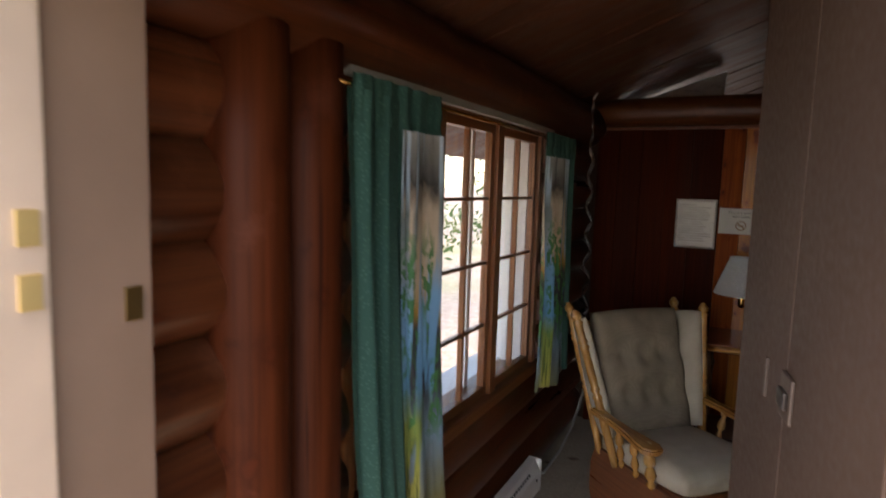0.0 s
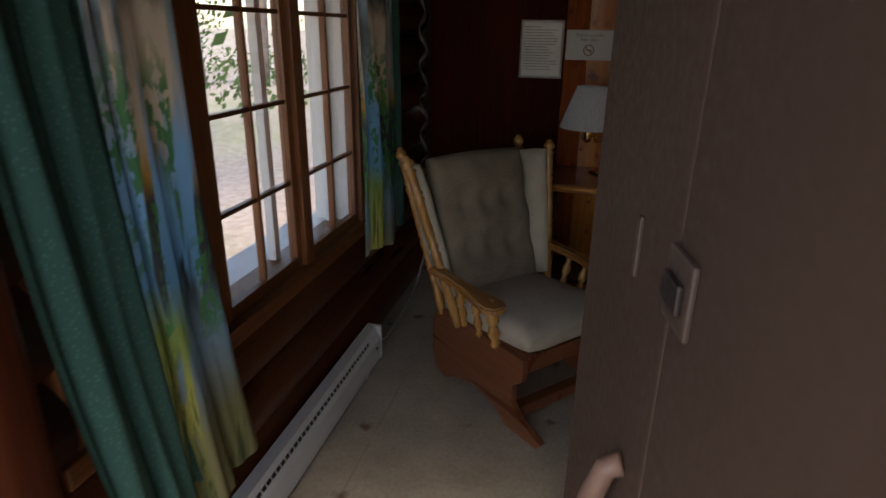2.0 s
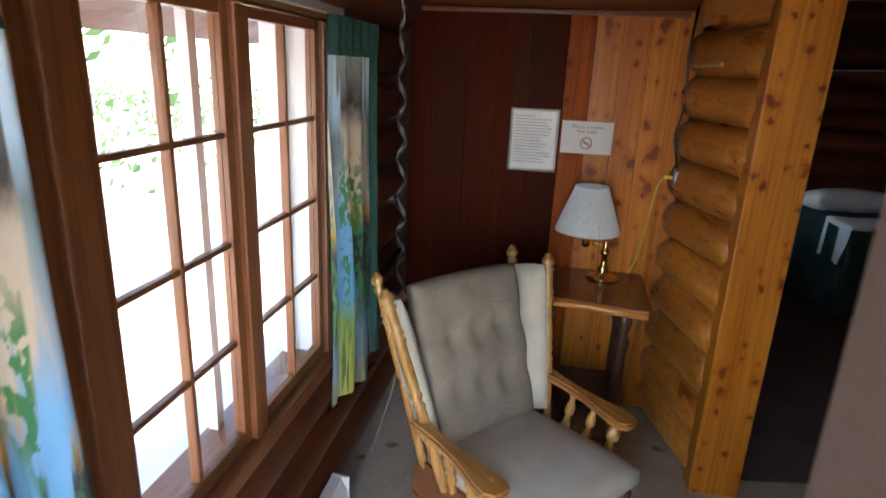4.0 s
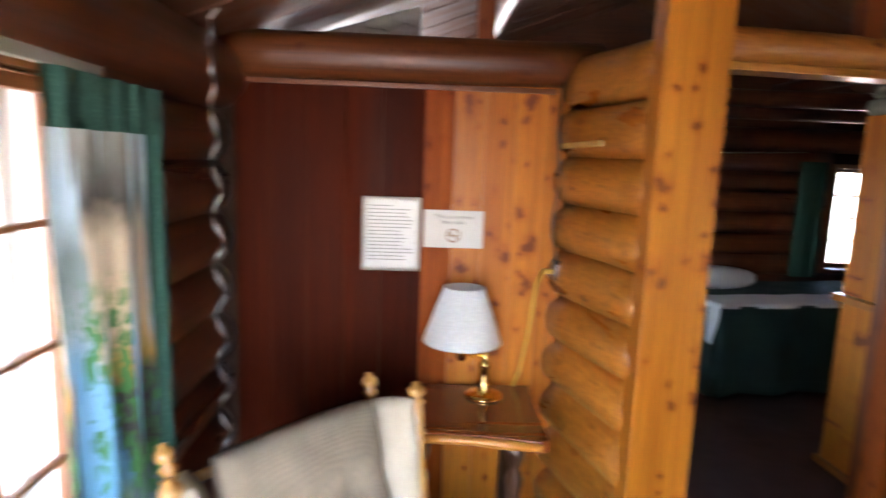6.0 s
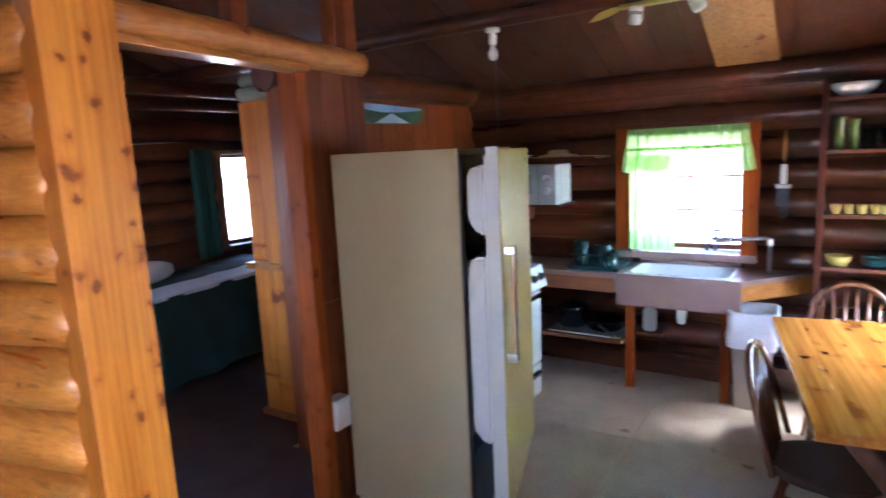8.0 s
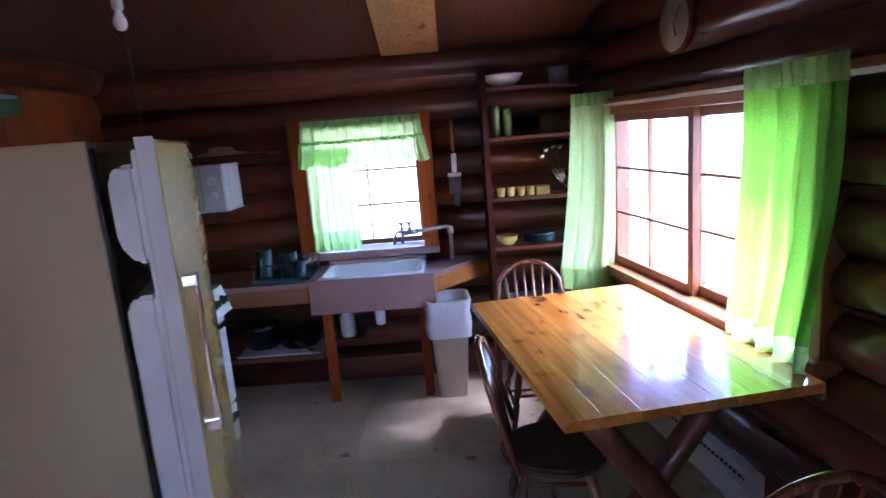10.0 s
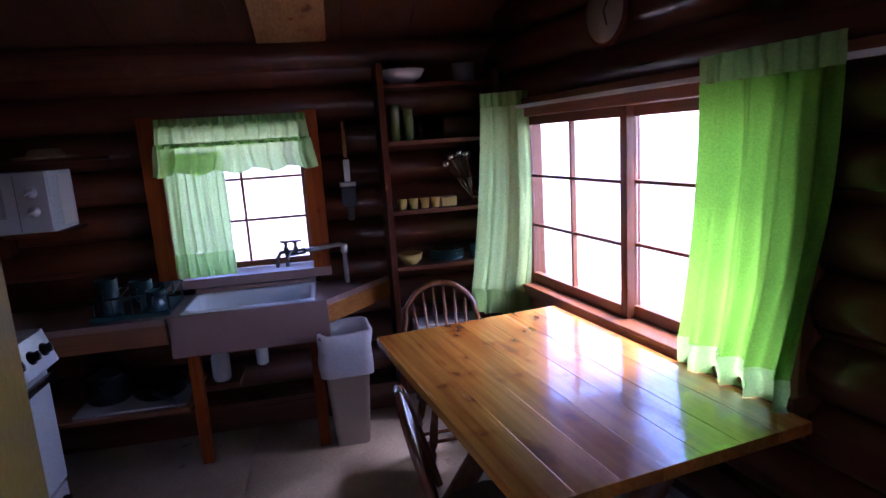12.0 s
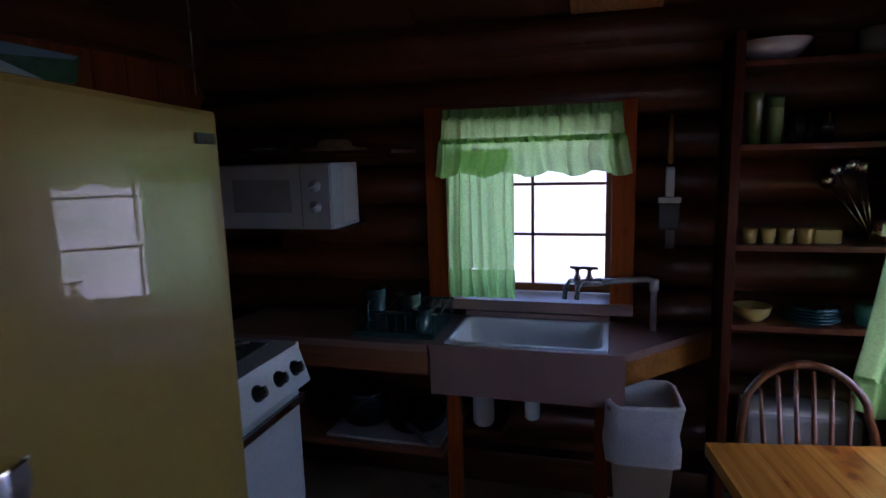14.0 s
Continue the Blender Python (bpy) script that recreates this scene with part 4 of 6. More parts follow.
    mx.inputs[0].default_value = 0.25
    nt.links.new(p.outputs[0], mx.inputs[1])
    nt.links.new(tr.outputs[0], mx.inputs[2])
    nt.links.new(mx.outputs[0], nt.nodes["Material Output"].inputs["Surface"])
    return m


TEAL, LAKE = teal_mat(), scene_mat()
QUARTER = Matrix.Rotation(radians(90), 4, "Z")
cur = thing("curtain_left", "drawn-back lodge curtain, teal print with a lakeside picture panel", "curtain", Matrix.Translation((0.13, 1.46, 0)) @ QUARTER, group="lodge curtains")
part("lining", hang(0.28, 0.40, 1.8, 2.5, 0.03, -0.1, 0.11, seed=1, hem=0.02), TEAL, cur, "teal fabric with small flecks").location = (-0.105, 0, 0)
part("picture_panel", hang(0.22, 0.34, 1.72, 2.0, 0.035, 0.2, 0.11, seed=2, hem=0.02), LAKE, cur, "printed lake scenery").location = (0.10, -0.01, 0)
part("heading", hang(0.46, 1.72, 1.84, 5, 0.018, seed=3, nz=6), TEAL, cur)
cur = thing("curtain_right", "lodge curtain with printed lake scenery and green edge", "curtain", Matrix.Translation((0.155, 2.92, 0)) @ QUARTER, group="lodge curtains")
part("picture_panel", hang(0.38, 0.58, 1.72, 2.5, 0.035, 0.05, 0.04, seed=6, hem=0.02), LAKE, cur, "printed lake scenery").location = (-0.05, 0, 0)
part("lining", hang(0.1, 0.6, 1.75, 1.0, 0.025, 0.1, 0.02, seed=7, nx=20), TEAL, cur, "dark green edge").location = (0.19, 0, 0)
part("heading", hang(0.48, 1.72, 1.83, 5, 0.018, seed=8, nz=6), TEAL, cur)
rodm = part("curtain_rod", rod((0.11, 1.2, 1.815), (0.11, 3.3, 1.815), 0.006, seg=8), BRASS)
tagged(rodm, "thin brass curtain rod above the long window", "curtain rod")

GREEN = sheer("lime_sheer", (0.56, 0.84, 0.32), 0.72, clear=0.03)
# Same sheer cloth, coloured deeper where the dark wall leaves it without backlight.
GREEN_SHADED = sheer("shaded_lime_sheer", (0.2, 0.54, 0.045), 0.66)
GREENB = sheer("lime_sheer_hem", (0.4, 0.7, 0.22), 0.6, clear=0.01)
cur = thing("sheer_curtain", "lime green sheer curtain beside the table window", "curtain", Matrix.Translation((4.63, 1.20, 0)) @ Matrix.Rotation(radians(58), 4, "Z"), group="green sheers")
part("cloth", hang(0.25, 0.73, 1.69, 3, 0.022, 0.3, 0.06, seed=11), GREEN, cur)
part("heading", hang(0.25, 1.69, 1.76, 6, 0.012, seed=12, nz=5), GREENB, cur)
part("hem", hang(0.325, 0.60, 0.735, 3, 0.024, 0.0, 0.0, seed=11.4, nz=5), GREENB, cur).location = (0.06, 0, 0)
cur = thing("sheer_curtain", "lime green sheer curtain trailing onto the table", "curtain", Matrix.Translation((3.125, 0.945, 0)) @ Matrix.Rotation(radians(9), 4, "Z"), group="green sheers")
part("cloth", hang(0.46, 0.84, 1.66, 4, 0.032, -0.05, 0.09, seed=14, nx=130), GREEN_SHADED, cur)
part("heading", hang(0.45, 1.66, 1.74, 9, 0.014, seed=15, nz=5), GREENB, cur)
part("hem", hang(0.44, 0.747, 0.842, 4, 0.033, 0.0, 0.0, seed=14, nz=5, nx=130, gather=1.0), GREENB, cur).location = (0.09, 0, 0)
rodm = part("curtain_rod", box(2.6, 1.14, 1.672, 4.75, 1.155, 1.69, 0.003), WHITE)
rodm.matrix_world = M_S
tagged(rodm, "flat white curtain rod over the table window", "curtain rod")
kc = thing("sink_curtain", "lime green ruffled valance with one half curtain over the sink", "curtain", Matrix.Translation((5.0, 2.57, 0)) @ Matrix.Rotation(radians(-90), 4, "Z"))
part("valance", hang(0.76, 1.585, 1.70, 11, 0.016, 0.03, seed=21, nx=160, nz=10), GREEN, kc)
part("ruffle", hang(0.79, 1.45, 1.60, 9, 0.03, 0.06, seed=22, nx=160, nz=12, hem=0.012), GREEN, kc).location = (0, -0.012, 0)
part("heading", hang(0.76, 1.69, 1.735, 22, 0.012, seed=23, nx=200, nz=4), GREENB, kc)
part("seam", hang(0.775, 1.585, 1.61, 14, 0.02, seed=24, nx=160, nz=3), GREENB, kc).location = (0, -0.016, 0)
part("panel", hang(0.3, 1.03, 1.56, 6, 0.022, 0.02, seed=25, nx=110), GREEN, kc).location = (-0.22, 0.012, 0)
part("hem", hang(0.306, 0.90, 1.03, 6, 0.024, 0.0, seed=25.2, nx=110, nz=5), GREENB, kc).location = (-0.22, 0.01, 0)
bc = part("bedroom_curtain", hang(0.24, 0.75, 1.78, 3, 0.03, seed=31), TEAL)
bc.matrix_world = Matrix.Translation((4.28, 6.75, 0))
tagged(bc, "dark teal curtain beside the bedroom window", "curtain")


# ---- rocking chair ----
MAPLE = wood("golden_maple", (0.36, 0.165, 0.038), (0.54, 0.28, 0.078), 2, 0.25, False, coat=0.4, spread=0.1)
MAPLE_X = wood("golden_maple_x", (0.33, 0.14, 0.03), (0.48, 0.22, 0.055), 0, 0.22, False, coat=0.5, spread=0.1)
CHERRY = wood("red_brown_side", (0.16, 0.05, 0.02), (0.27, 0.09, 0.035), 0, 0.3, False, coat=0.3, spread=0.1)


def cord_mat(name, low, high):
    m, nt, p = mat_new(name)
    w = tex(nt, "ShaderNodeTexWave", coords(nt, (1, 1, 0.15), False), Scale=55.0, Distortion=1.5, Detail=2.0)
    n = tex(nt, "ShaderNodeTexNoise", coords(nt, jitter=False), Scale=7.0, Detail=4.0)
    r = ramp(nt, [(0.2, low), (0.8, high)])
    nt.links.new(n.outputs[0], r.inputs[0])
    g = ramp(nt, [(0.1, (0.92, 0.92, 0.92)), (0.6, (1, 1, 1))])
    nt.links.new(w.outputs[0], g.inputs[0])
    nt.links.new(mixc(nt, 1.0, r.outputs[0], g.outputs[0], "MULTIPLY"), p.inputs["Base Color"])
    p.inputs["Roughness"].default_value = 0.95
    bump(nt, p, w.outputs[0], 0.12, 0.003)
    return m


# One beige cloth in two tones: back cushion coloured as shaded, the rest as lit.
CORD_SHADED = cord_mat("shaded_ribbed_cloth", (0.15, 0.115, 0.078), (0.3, 0.24, 0.17))
CORD_LIT = cord_mat("lit_ribbed_cloth", (0.36, 0.3, 0.22), (0.52, 0.45, 0.35))


def turned_post(a, b, r, parent, name="post", finial=True):
    """A turned spindle from a (foot) to b (top), with beads and an acorn."""
    a, b = Vector(a), Vector(b)
    L = (b - a).length
    prof = [(r * 0.8, 0), (r, 0.05 * L), (r, 0.42 * L), (r * 1.2, 0.44 * L), (r * 0.75, 0.46 * L), (r * 1.15, 0.49 * L), (r * 0.85, 0.51 * L), (r, 0.54 * L), (r * 0.95, 0.74 * L),
            (r * 1.3, 0.76 * L), (r * 0.8, 0.775 * L), (r * 1.25, 0.79 * L), (r * 0.9, 0.81 * L), (r * 0.95, 0.9 * L), (r * 1.35, 0.915 * L), (r * 0.7, 0.93 * L)]
    prof += [(r * 1.25, 0.945 * L), (r * 1.35, 0.96 * L), (r * 1.1, 0.975 * L), (r * 0.7, 0.985 * L), (r * 0.75, 0.995 * L), (0, L)] if finial else [(r * 0.9, L)]
    m = Matrix.Translation(a) @ (b - a).to_track_quat("Z", "Y").to_matrix().to_4x4()
    return part(name, lathe(prof, 16, m=m), MAPLE, parent)


def spindle(a, b, r, parent):
    a, b = Vector(a), Vector(b)
    L = (b - a).length
    prof = [(r * 0.6, 0), (r * 1.1, 0.1 * L), (r * 0.6, 0.16 * L), (r * 1.2, 0.3 * L), (r * 0.9, 0.42 * L), (r * 0.55, 0.5 * L), (r * 1.2, 0.56 * L), (r * 1.2, 0.68 * L), (r * 0.6, 0.8 * L), (r * 1.1, 0.88 * L), (r * 0.6, L)]
    m = Matrix.Translation(a) @ (b - a).to_track_quat("Z", "Y").to_matrix().to_4x4()
    return part("spindle", lathe(prof, 12, m=m), MAPLE, parent)


def pillow(x0, y0, z0, x1, y1, z1, puff=0.3, tufts=(), n=18, m=None):
    """A stuffed cushion: rounded slab whose large faces bulge, pressed in at the tufts (on +y)."""
    bm = bmesh.new()
    m = m if m is not None else Matrix()
    cx, cy, cz = (x0 + x1) / 2, (y0 + y1) / 2, (z0 + z1) / 2
    hx, hy, hz = (x1 - x0) / 2, (y1 - y0) / 2, (z1 - z0) / 2
    sides = []
    for s in (1, -1):
        g = []
        for i in range(n + 1):
            row = []
            for k in range(n + 1):
                u, v = -1 + 2 * i / n, -1 + 2 * k / n
                edge = (1 - u ** 8) * (1 - v ** 8)
                th = hy * (0.45 + 0.55 * edge ** 0.5) * (1 + puff * (1 - u * u) * (1 - v * v))
                y = cy + s * th
                for tu, tv in tufts:
                    if s > 0:
                        y -= hy * 0.5 * math.exp(-((u - tu) ** 2 + (v - tv) ** 2) / 0.03) + hy * 0.1 * math.exp(-((v - tv) ** 2) / 0.03)
                y += 0.004 * noise.noise(Vector((u * 3, v * 3, s * 2 + x0 * 9)))
                k2 = 1 - 0.03 * (u * u * v * v)
                row.append(bm.verts.new(m @ Vector((cx + hx * u * k2, y, cz + hz * v * k2))))
            g.append(row)
        for a, b in zip(g, g[1:]):
            for k in range(n):
                bm.faces.new((a[k], a[k + 1], b[k + 1], b[k])).smooth = True
        sides.append(g)
    f, b = sides
    ring = lambda g: [g[i][0] for i in range(n)] + [g[n][k] for k in range(n)] + [g[i][n] for i in range(n, 0, -1)] + [g[0][k] for k in range(n, 0, -1)]
    ra, rb = ring(f), ring(b)
    for i in range(len(ra)):
        j = (i + 1) % len(ra)
        bm.faces.new((ra[i], ra[j], rb[j], rb[i])).smooth = True
    return tidy(bm)


def rocker():
    """Glider with wings: local +x ahead, y across; posts rake outwards and back."""
    c = thing("rocking_chair", "golden maple glider rocker with beige tufted cushions by the window", "rocking chair", Matrix.Translation((0.555, 3.08, 0)) @ Matrix.Rotation(radians(-42), 4, "Z"))
    for s in (-1, 1):
        turned_post((0.2, 0.255 * s, 0.3), (0.0, 0.39 * s, 1.005), 0.02, c)
        turned_post((0.06, 0.24 * s, 0.3), (-0.15, 0.33 * s, 1.01), 0.018, c, "back_post")
        # arm: flat, scooped board with rounded front
        out = [(0.1, -0.035), (0.22, -0.025), (0.34, -0.03), (0.44, -0.05), (0.5, -0.055), (0.53, -0.03), (0.535, 0.0), (0.53, 0.03), (0.5, 0.05), (0.44, 0.045), (0.34, 0.03), (0.22, 0.025), (0.1, 0.035)]
        bm = prism(out, 0.0, 0.03, m=Matrix.Translation((0.0, 0.315 * s, 0.535)) @ Matrix.Rotation(radians(3), 4, "Y"))
        bmesh.ops.bevel(bm, geom=list(bm.edges), offset=0.008, segments=2, affect="EDGES")
        part("arm", bm, MAPLE_X, c)
        for x in (0.27, 0.37, 0.47):
            spindle((x - 0.01, 0.27 * s, 0.33), (x, 0.312 * s, 0.54), 0.015 if x < 0.45 else 0.021, c)
        # side of the glider base: shaped board, scooped at the foot
        prof = [(0.0, 0.10), (0.03, 0.02), (0.10, 0.0), (0.2, 0.05), (0.32, 0.075), (0.44, 0.05), (0.52, 0.0), (0.7, 0.0), (0.72, 0.03), (0.6, 0.07), (0.55, 0.12), (0.55, 0.2), (0.6, 0.24), (0.6, 0.33), (0.03, 0.33), (0.0, 0.24)]
        bm = bmesh.new()
        a = [bm.verts.new((x, 0.225 * s, z)) for x, z in prof]
        b = [bm.verts.new((x, 0.25 * s, z)) for x, z in prof]
        bm.faces.new(a), bm.faces.new(b[::-1])
        for i in range(len(a)):
            j = (i + 1) % len(a)
            bm.faces.new((a[i], a[j], b[j], b[i]))
        part("base_side", tidy(bm), CHERRY, c, "red-brown shaped side board")
    part("front_rail", box(0.56, -0.225, 0.26, 0.59, 0.225, 0.33, 0.005), CHERRY, c)
    part("foot_rail", box(0.5, -0.225, 0.03, 0.55, 0.225, 0.08, 0.005), CHERRY, c)
    part("seat_frame", box(0.05, -0.225, 0.27, 0.56, 0.225, 0.33, 0.005), CHERRY, c)
    sm = Matrix.Translation((0.36, 0, 0.385)) @ Matrix.Rotation(radians(-4), 4, "Y") @ Matrix.Rotation(radians(90), 4, "X")
    part("seat_cushion", pillow(-0.29, -0.055, -0.255, 0.27, 0.055, 0.255, 0.35, m=sm), CORD_LIT, c)
    # back cushion raked, tufts facing forward
    bmx = Matrix.Translation((0.02, 0, 0.68)) @ Matrix.Rotation(radians(-17), 4, "Y") @ Matrix.Rotation(radians(-90), 4, "Z")
    part("back_cushion", pillow(-0.25, -0.055, -0.33, 0.25, 0.055, 0.31, 0.4, tufts=((-0.45, 0.3), (0.45, 0.3), (0, 0.3), (-0.45, -0.3), (0.45, -0.3), (0, -0.3)), n=34, m=bmx), CORD_SHADED, c)
    for s in (-1, 1):
        wm = Matrix.Translation((0.02, 0.285 * s, 0.7)) @ Matrix.Rotation(radians(-16), 4, "Y") @ Matrix.Rotation(radians(-8 * s), 4, "X") @ Matrix.Rotation(radians(22 * s), 4, "Z")
        part("wing_cushion", pillow(-0.085, -0.028, -0.31, 0.085, 0.028, 0.27, 0.3, n=12, m=wm), CORD_LIT, c, "side wing in the lit tone of the beige cloth")
    part("crest_rail", rod((-0.13, -0.32, 0.9), (-0.13, 0.32, 0.9), 0.014, seg=10), MAPLE, c)
    return c


rocker()


# ---- side table, lamp, notices ----
def side_table():
    t = thing("side_table", "red-brown live-edge wooden corner table on turned legs", "side table", Matrix.Translation((1.02, 3.73, 0)))
    out = [(-0.24, 0.25), (-0.25, 0.0), (-0.23, -0.2), (-0.1, -0.2), (0.0, -0.215), (0.12, -0.235), (0.23, -0.26), (0.255, -0.24), (0.26, 0.0), (0.27, 0.25)]
    mat = wood("table_slab_red", (0.2, 0.045, 0.01), (0.36, 0.095, 0.02), 0, 0.2, False, coat=0.6, fine=0.6)
    part("top", prism(out, 0.715, 0.757), mat, t)
    part("bark_edge", tube([(-0.23, -0.2, 0.736), (-0.1, -0.203, 0.735), (0.0, -0.217, 0.737), (0.12, -0.237, 0.735), (0.235, -0.262, 0.736)], [0.014, 0.018, 0.016, 0.019, 0.014], 8), PINE_X, t, "rough lighter natural edge")
    dk = wood("dark_turned_leg", (0.05, 0.02, 0.01), (0.1, 0.04, 0.02), 2, 0.35, False)
    for x, y in ((-0.18, -0.13), (0.16, -0.15), (-0.18, 0.19), (0.18, 0.19)):
        part("leg", lathe([(0.03, 0), (0.03, 0.06), (0.018, 0.08), (0.028, 0.3), (0.024, 0.5), (0.034, 0.56), (0.02, 0.6), (0.034, 0.65), (0.034, 0.715)], 12, m=Matrix.Translation((x, y, 0))), dk, t)
    part("lower_shelf", box(-0.2, -0.15, 0.2, 0.2, 0.22, 0.222, 0.004), dk, t)
    return t


side_table()


def shade_mat():
    return sheer("pleated_lampshade", (0.84, 0.85, 0.86), 0.4)


def lamp():
    l = thing("table_lamp", "polished brass swing-arm lamp with a white pleated shade", "table lamp")
    bx, by, z = 1.09, 3.86, 0.757
    part("base", lathe([(0.0, 0), (0.075, 0), (0.078, 0.008), (0.06, 0.016), (0.03, 0.022), (0.02, 0.035), (0.03, 0.05), (0.016, 0.065), (0.012, 0.11), (0.022, 0.12), (0.022, 0.14), (0.012, 0.15), (0.012, 0.2), (0.018, 0.21), (0, 0.22)], 24, m=Matrix.Translation((bx, by, z))), BRASS, l)
    part("arm", tube([(bx, by, z + 0.17), (1.03, 3.84, z + 0.17), (1.03, 3.84, z + 0.2)], 0.006), BRASS, l)
    part("arm", tube([(1.03, 3.84, z + 0.2), (0.99, 3.79, z + 0.2), (0.99, 3.79, z + 0.33)], 0.006), BRASS, l)
    part("socket", lathe([(0.012, 0.17), (0.02, 0.18), (0.02, 0.24), (0.012, 0.25)], 14, m=Matrix.Translation((0.99, 3.79, z))), BRASS, l)
    bm = bmesh.new()
    n = 120
    rows = [[bm.verts.new((0.99 + (r + 0.0022 * (k % 2)) * math.cos(2 * math.pi * k / n), 3.79 + (r + 0.0022 * (k % 2)) * math.sin(2 * math.pi * k / n), zz)) for k in range(n)] for r, zz in ((0.148, 1.005), (0.14, 1.03), (0.108, 1.12), (0.078, 1.2), (0.074, 1.215))]
    for a, b in zip(rows, rows[1:]):
        for k in range(n):
            bm.faces.new((a[k], a[(k + 1) % n], b[(k + 1) % n], b[k]))
    sh = part("shade", bm, shade_mat(), l, "white pleated fabric shade")
    sh.modifiers.new("thickness", "SOLIDIFY").thickness = 0.003
    return l


lamp()

PAPER = plain("white_paper", (0.6, 0.58, 0.56), 0.6, var=0.03)
PLASTIC_PAPER = plain("paper_in_plastic_sleeve", (0.42, 0.39, 0.37), 0.3, var=0.1, scale=6, coat=0.2)
INK = plain("grey_ink", (0.16, 0.15, 0.15), 0.7)
no = thing("notice", "printed notice in a shiny plastic sleeve on the plank wall", "notice")
sheet = bmesh.new()
NX, NZ = 14, 18
vs = [[sheet.verts.new((0.585 + 0.233 * i / NX, 3.994 - 0.005 - 0.004 * noise.noise(Vector((i * 0.35, k * 0.35, 3))), 1.232 + 0.3 * k / NZ)) for k in range(NZ + 1)] for i in range(NX + 1)]
for i in range(NX):
    for k in range(NZ):
        sheet.faces.new((vs[i][k], vs[i + 1][k], vs[i + 1][k + 1], vs[i][k + 1])).smooth = True
part("sheet", sheet, PLASTIC_PAPER, no).modifiers.new("thickness", "SOLIDIFY").thickness = 0.0015
for i in range(16):
    w = random.uniform(0.13, 0.19) if i else 0.1
    part("text_line", box(0.605, 3.9815, 1.495 - i * 0.0145, 0.605 + w, 3.9825, 1.4985 - i * 0.0145), INK, no)
sg = thing("no_smoking_notice", "white half-page no smoking notice on the plank wall", "notice")
part("sheet", box(0.832, 3.9885, 1.333, 1.072, 3.9915, 1.485), PAPER, sg)


def words(text, size, mat, parent, m):
    cu = bpy.data.curves.new("lettering", "FONT")
    cu.body, cu.size, cu.align_x, cu.extrude = text, size, "CENTER", 0.0004
    tmp = bpy.data.objects.new("lettering", cu)
    me = bpy.data.meshes.new_from_object(tmp)
    bpy.data.objects.remove(tmp)
    me.materials.append(mat)
    ob = new("lettering", me)
    ob.parent = parent
    ob.matrix_world = m
    return ob


UP_S = Matrix.Rotation(radians(90), 4, "X")
words("This is a smoke", 0.024, INK, sg, Matrix.Translation((0.952, 3.9878, 1.452)) @ UP_S)
words("free cabin", 0.024, INK, sg, Matrix.Translation((0.952, 3.9878, 1.43)) @ UP_S)
rg = bmesh.new()
for k in range(28):
    a0, a1 = 2 * math.pi * k / 28, 2 * math.pi * (k + 1) / 28
    q = [rg.verts.new((0.952 + r * math.cos(a), 3.9876, 1.383 + r * math.sin(a))) for r, a in ((0.029, a0), (0.029, a1), (0.023, a1), (0.023, a0))]
    rg.faces.new(q)
box(-0.025, -0.0004, -0.003, 0.025, 0.0004, 0.003, bm=rg, m=Matrix.Translation((0.952, 3.9876, 1.383)) @ Matrix.Rotation(radians(40), 4, "Y"))
box(-0.017, -0.0004, -0.003, 0.017, 0.0004, 0.003, bm=rg, m=Matrix.Translation((0.952, 3.9874, 1.383)))
part("symbol", rg, plain("brown_print", (0.3, 0.17, 0.1), 0.7), sg)

# heater, its cable, and the spiral cord in the corner
HEAT = plain("heater_enamel", (0.6, 0.58, 0.54), 0.4, var=0.06)


def heater(label, m):
    """Baseboard heater along y, its back towards -x."""
    ht = thing("baseboard_heater", label, "heater", m, group="baseboard heaters")
    prof = [(0.075, 0.02), (0.135, 0.02), (0.14, 0.05), (0.14, 0.13), (0.115, 0.185), (0.075, 0.19)]
    bm = bmesh.new()
    a = [bm.verts.new((x, 1.25, z)) for x, z in prof]
    b = [bm.verts.new((x, 2.87, z)) for x, z in prof]
    bm.faces.new(a), bm.faces.new(b[::-1])
    for i in range(len(a)):
        bm.faces.new((a[i], a[(i + 1) % len(a)], b[(i + 1) % len(a)], b[i]))
    hb = part("body", tidy(bm), HEAT, ht)
    lean = Matrix.Translation((0.1275, 0, 0.1575)) @ Matrix.Rotation(radians(-24.5), 4, "Y")
    part("slot", box(-0.0005, 1.3, -0.007, 0.0008, 2.75, 0.007, m=lean), BLACK, hb)
    for i in range(48):
        part("fin", box(-0.0005, 1.31 + i * 0.03, -0.007, 0.0016, 1.316 + i * 0.03, 0.007, m=lean), HEAT, hb)
    part("end_cap", box(0.072, 2.872, 0.018, 0.143, 2.89, 0.19, 0.006), HEAT, ht)
    part("screw", rod((0.138, 2.82, 0.1), (0.1445, 2.82, 0.1), 0.008, seg=10), BLACK, ht)
    for y in (1.4, 2.7):
        part("foot", box(0.08, y, 0, 0.13, y + 0.03, 0.022), HEAT, ht)


heater("long white electric baseboard heater under the window", Matrix())
heater("long white electric baseboard heater behind the dining table", M_S @ Matrix.Translation((2.05, 1.03, 0)) @ Matrix.Rotation(radians(90), 4, "Z") @ Matrix.Diagonal((1, -1, 1, 1)))
cb = part("heater_cable", tube([(0.11, 2.885, 0.1), (0.12, 3.0, 0.06), (0.12, 3.3, 0.06), (0.11, 3.6, 0.1), (0.12, 3.85, 0.3), (0.13, 3.93, 0.5)], 0.008), plain("grey_cable", (0.35, 0.33, 0.3), 0.5))
tagged(cb, "grey cable running from the heater along the wall", "cable")
pts = []
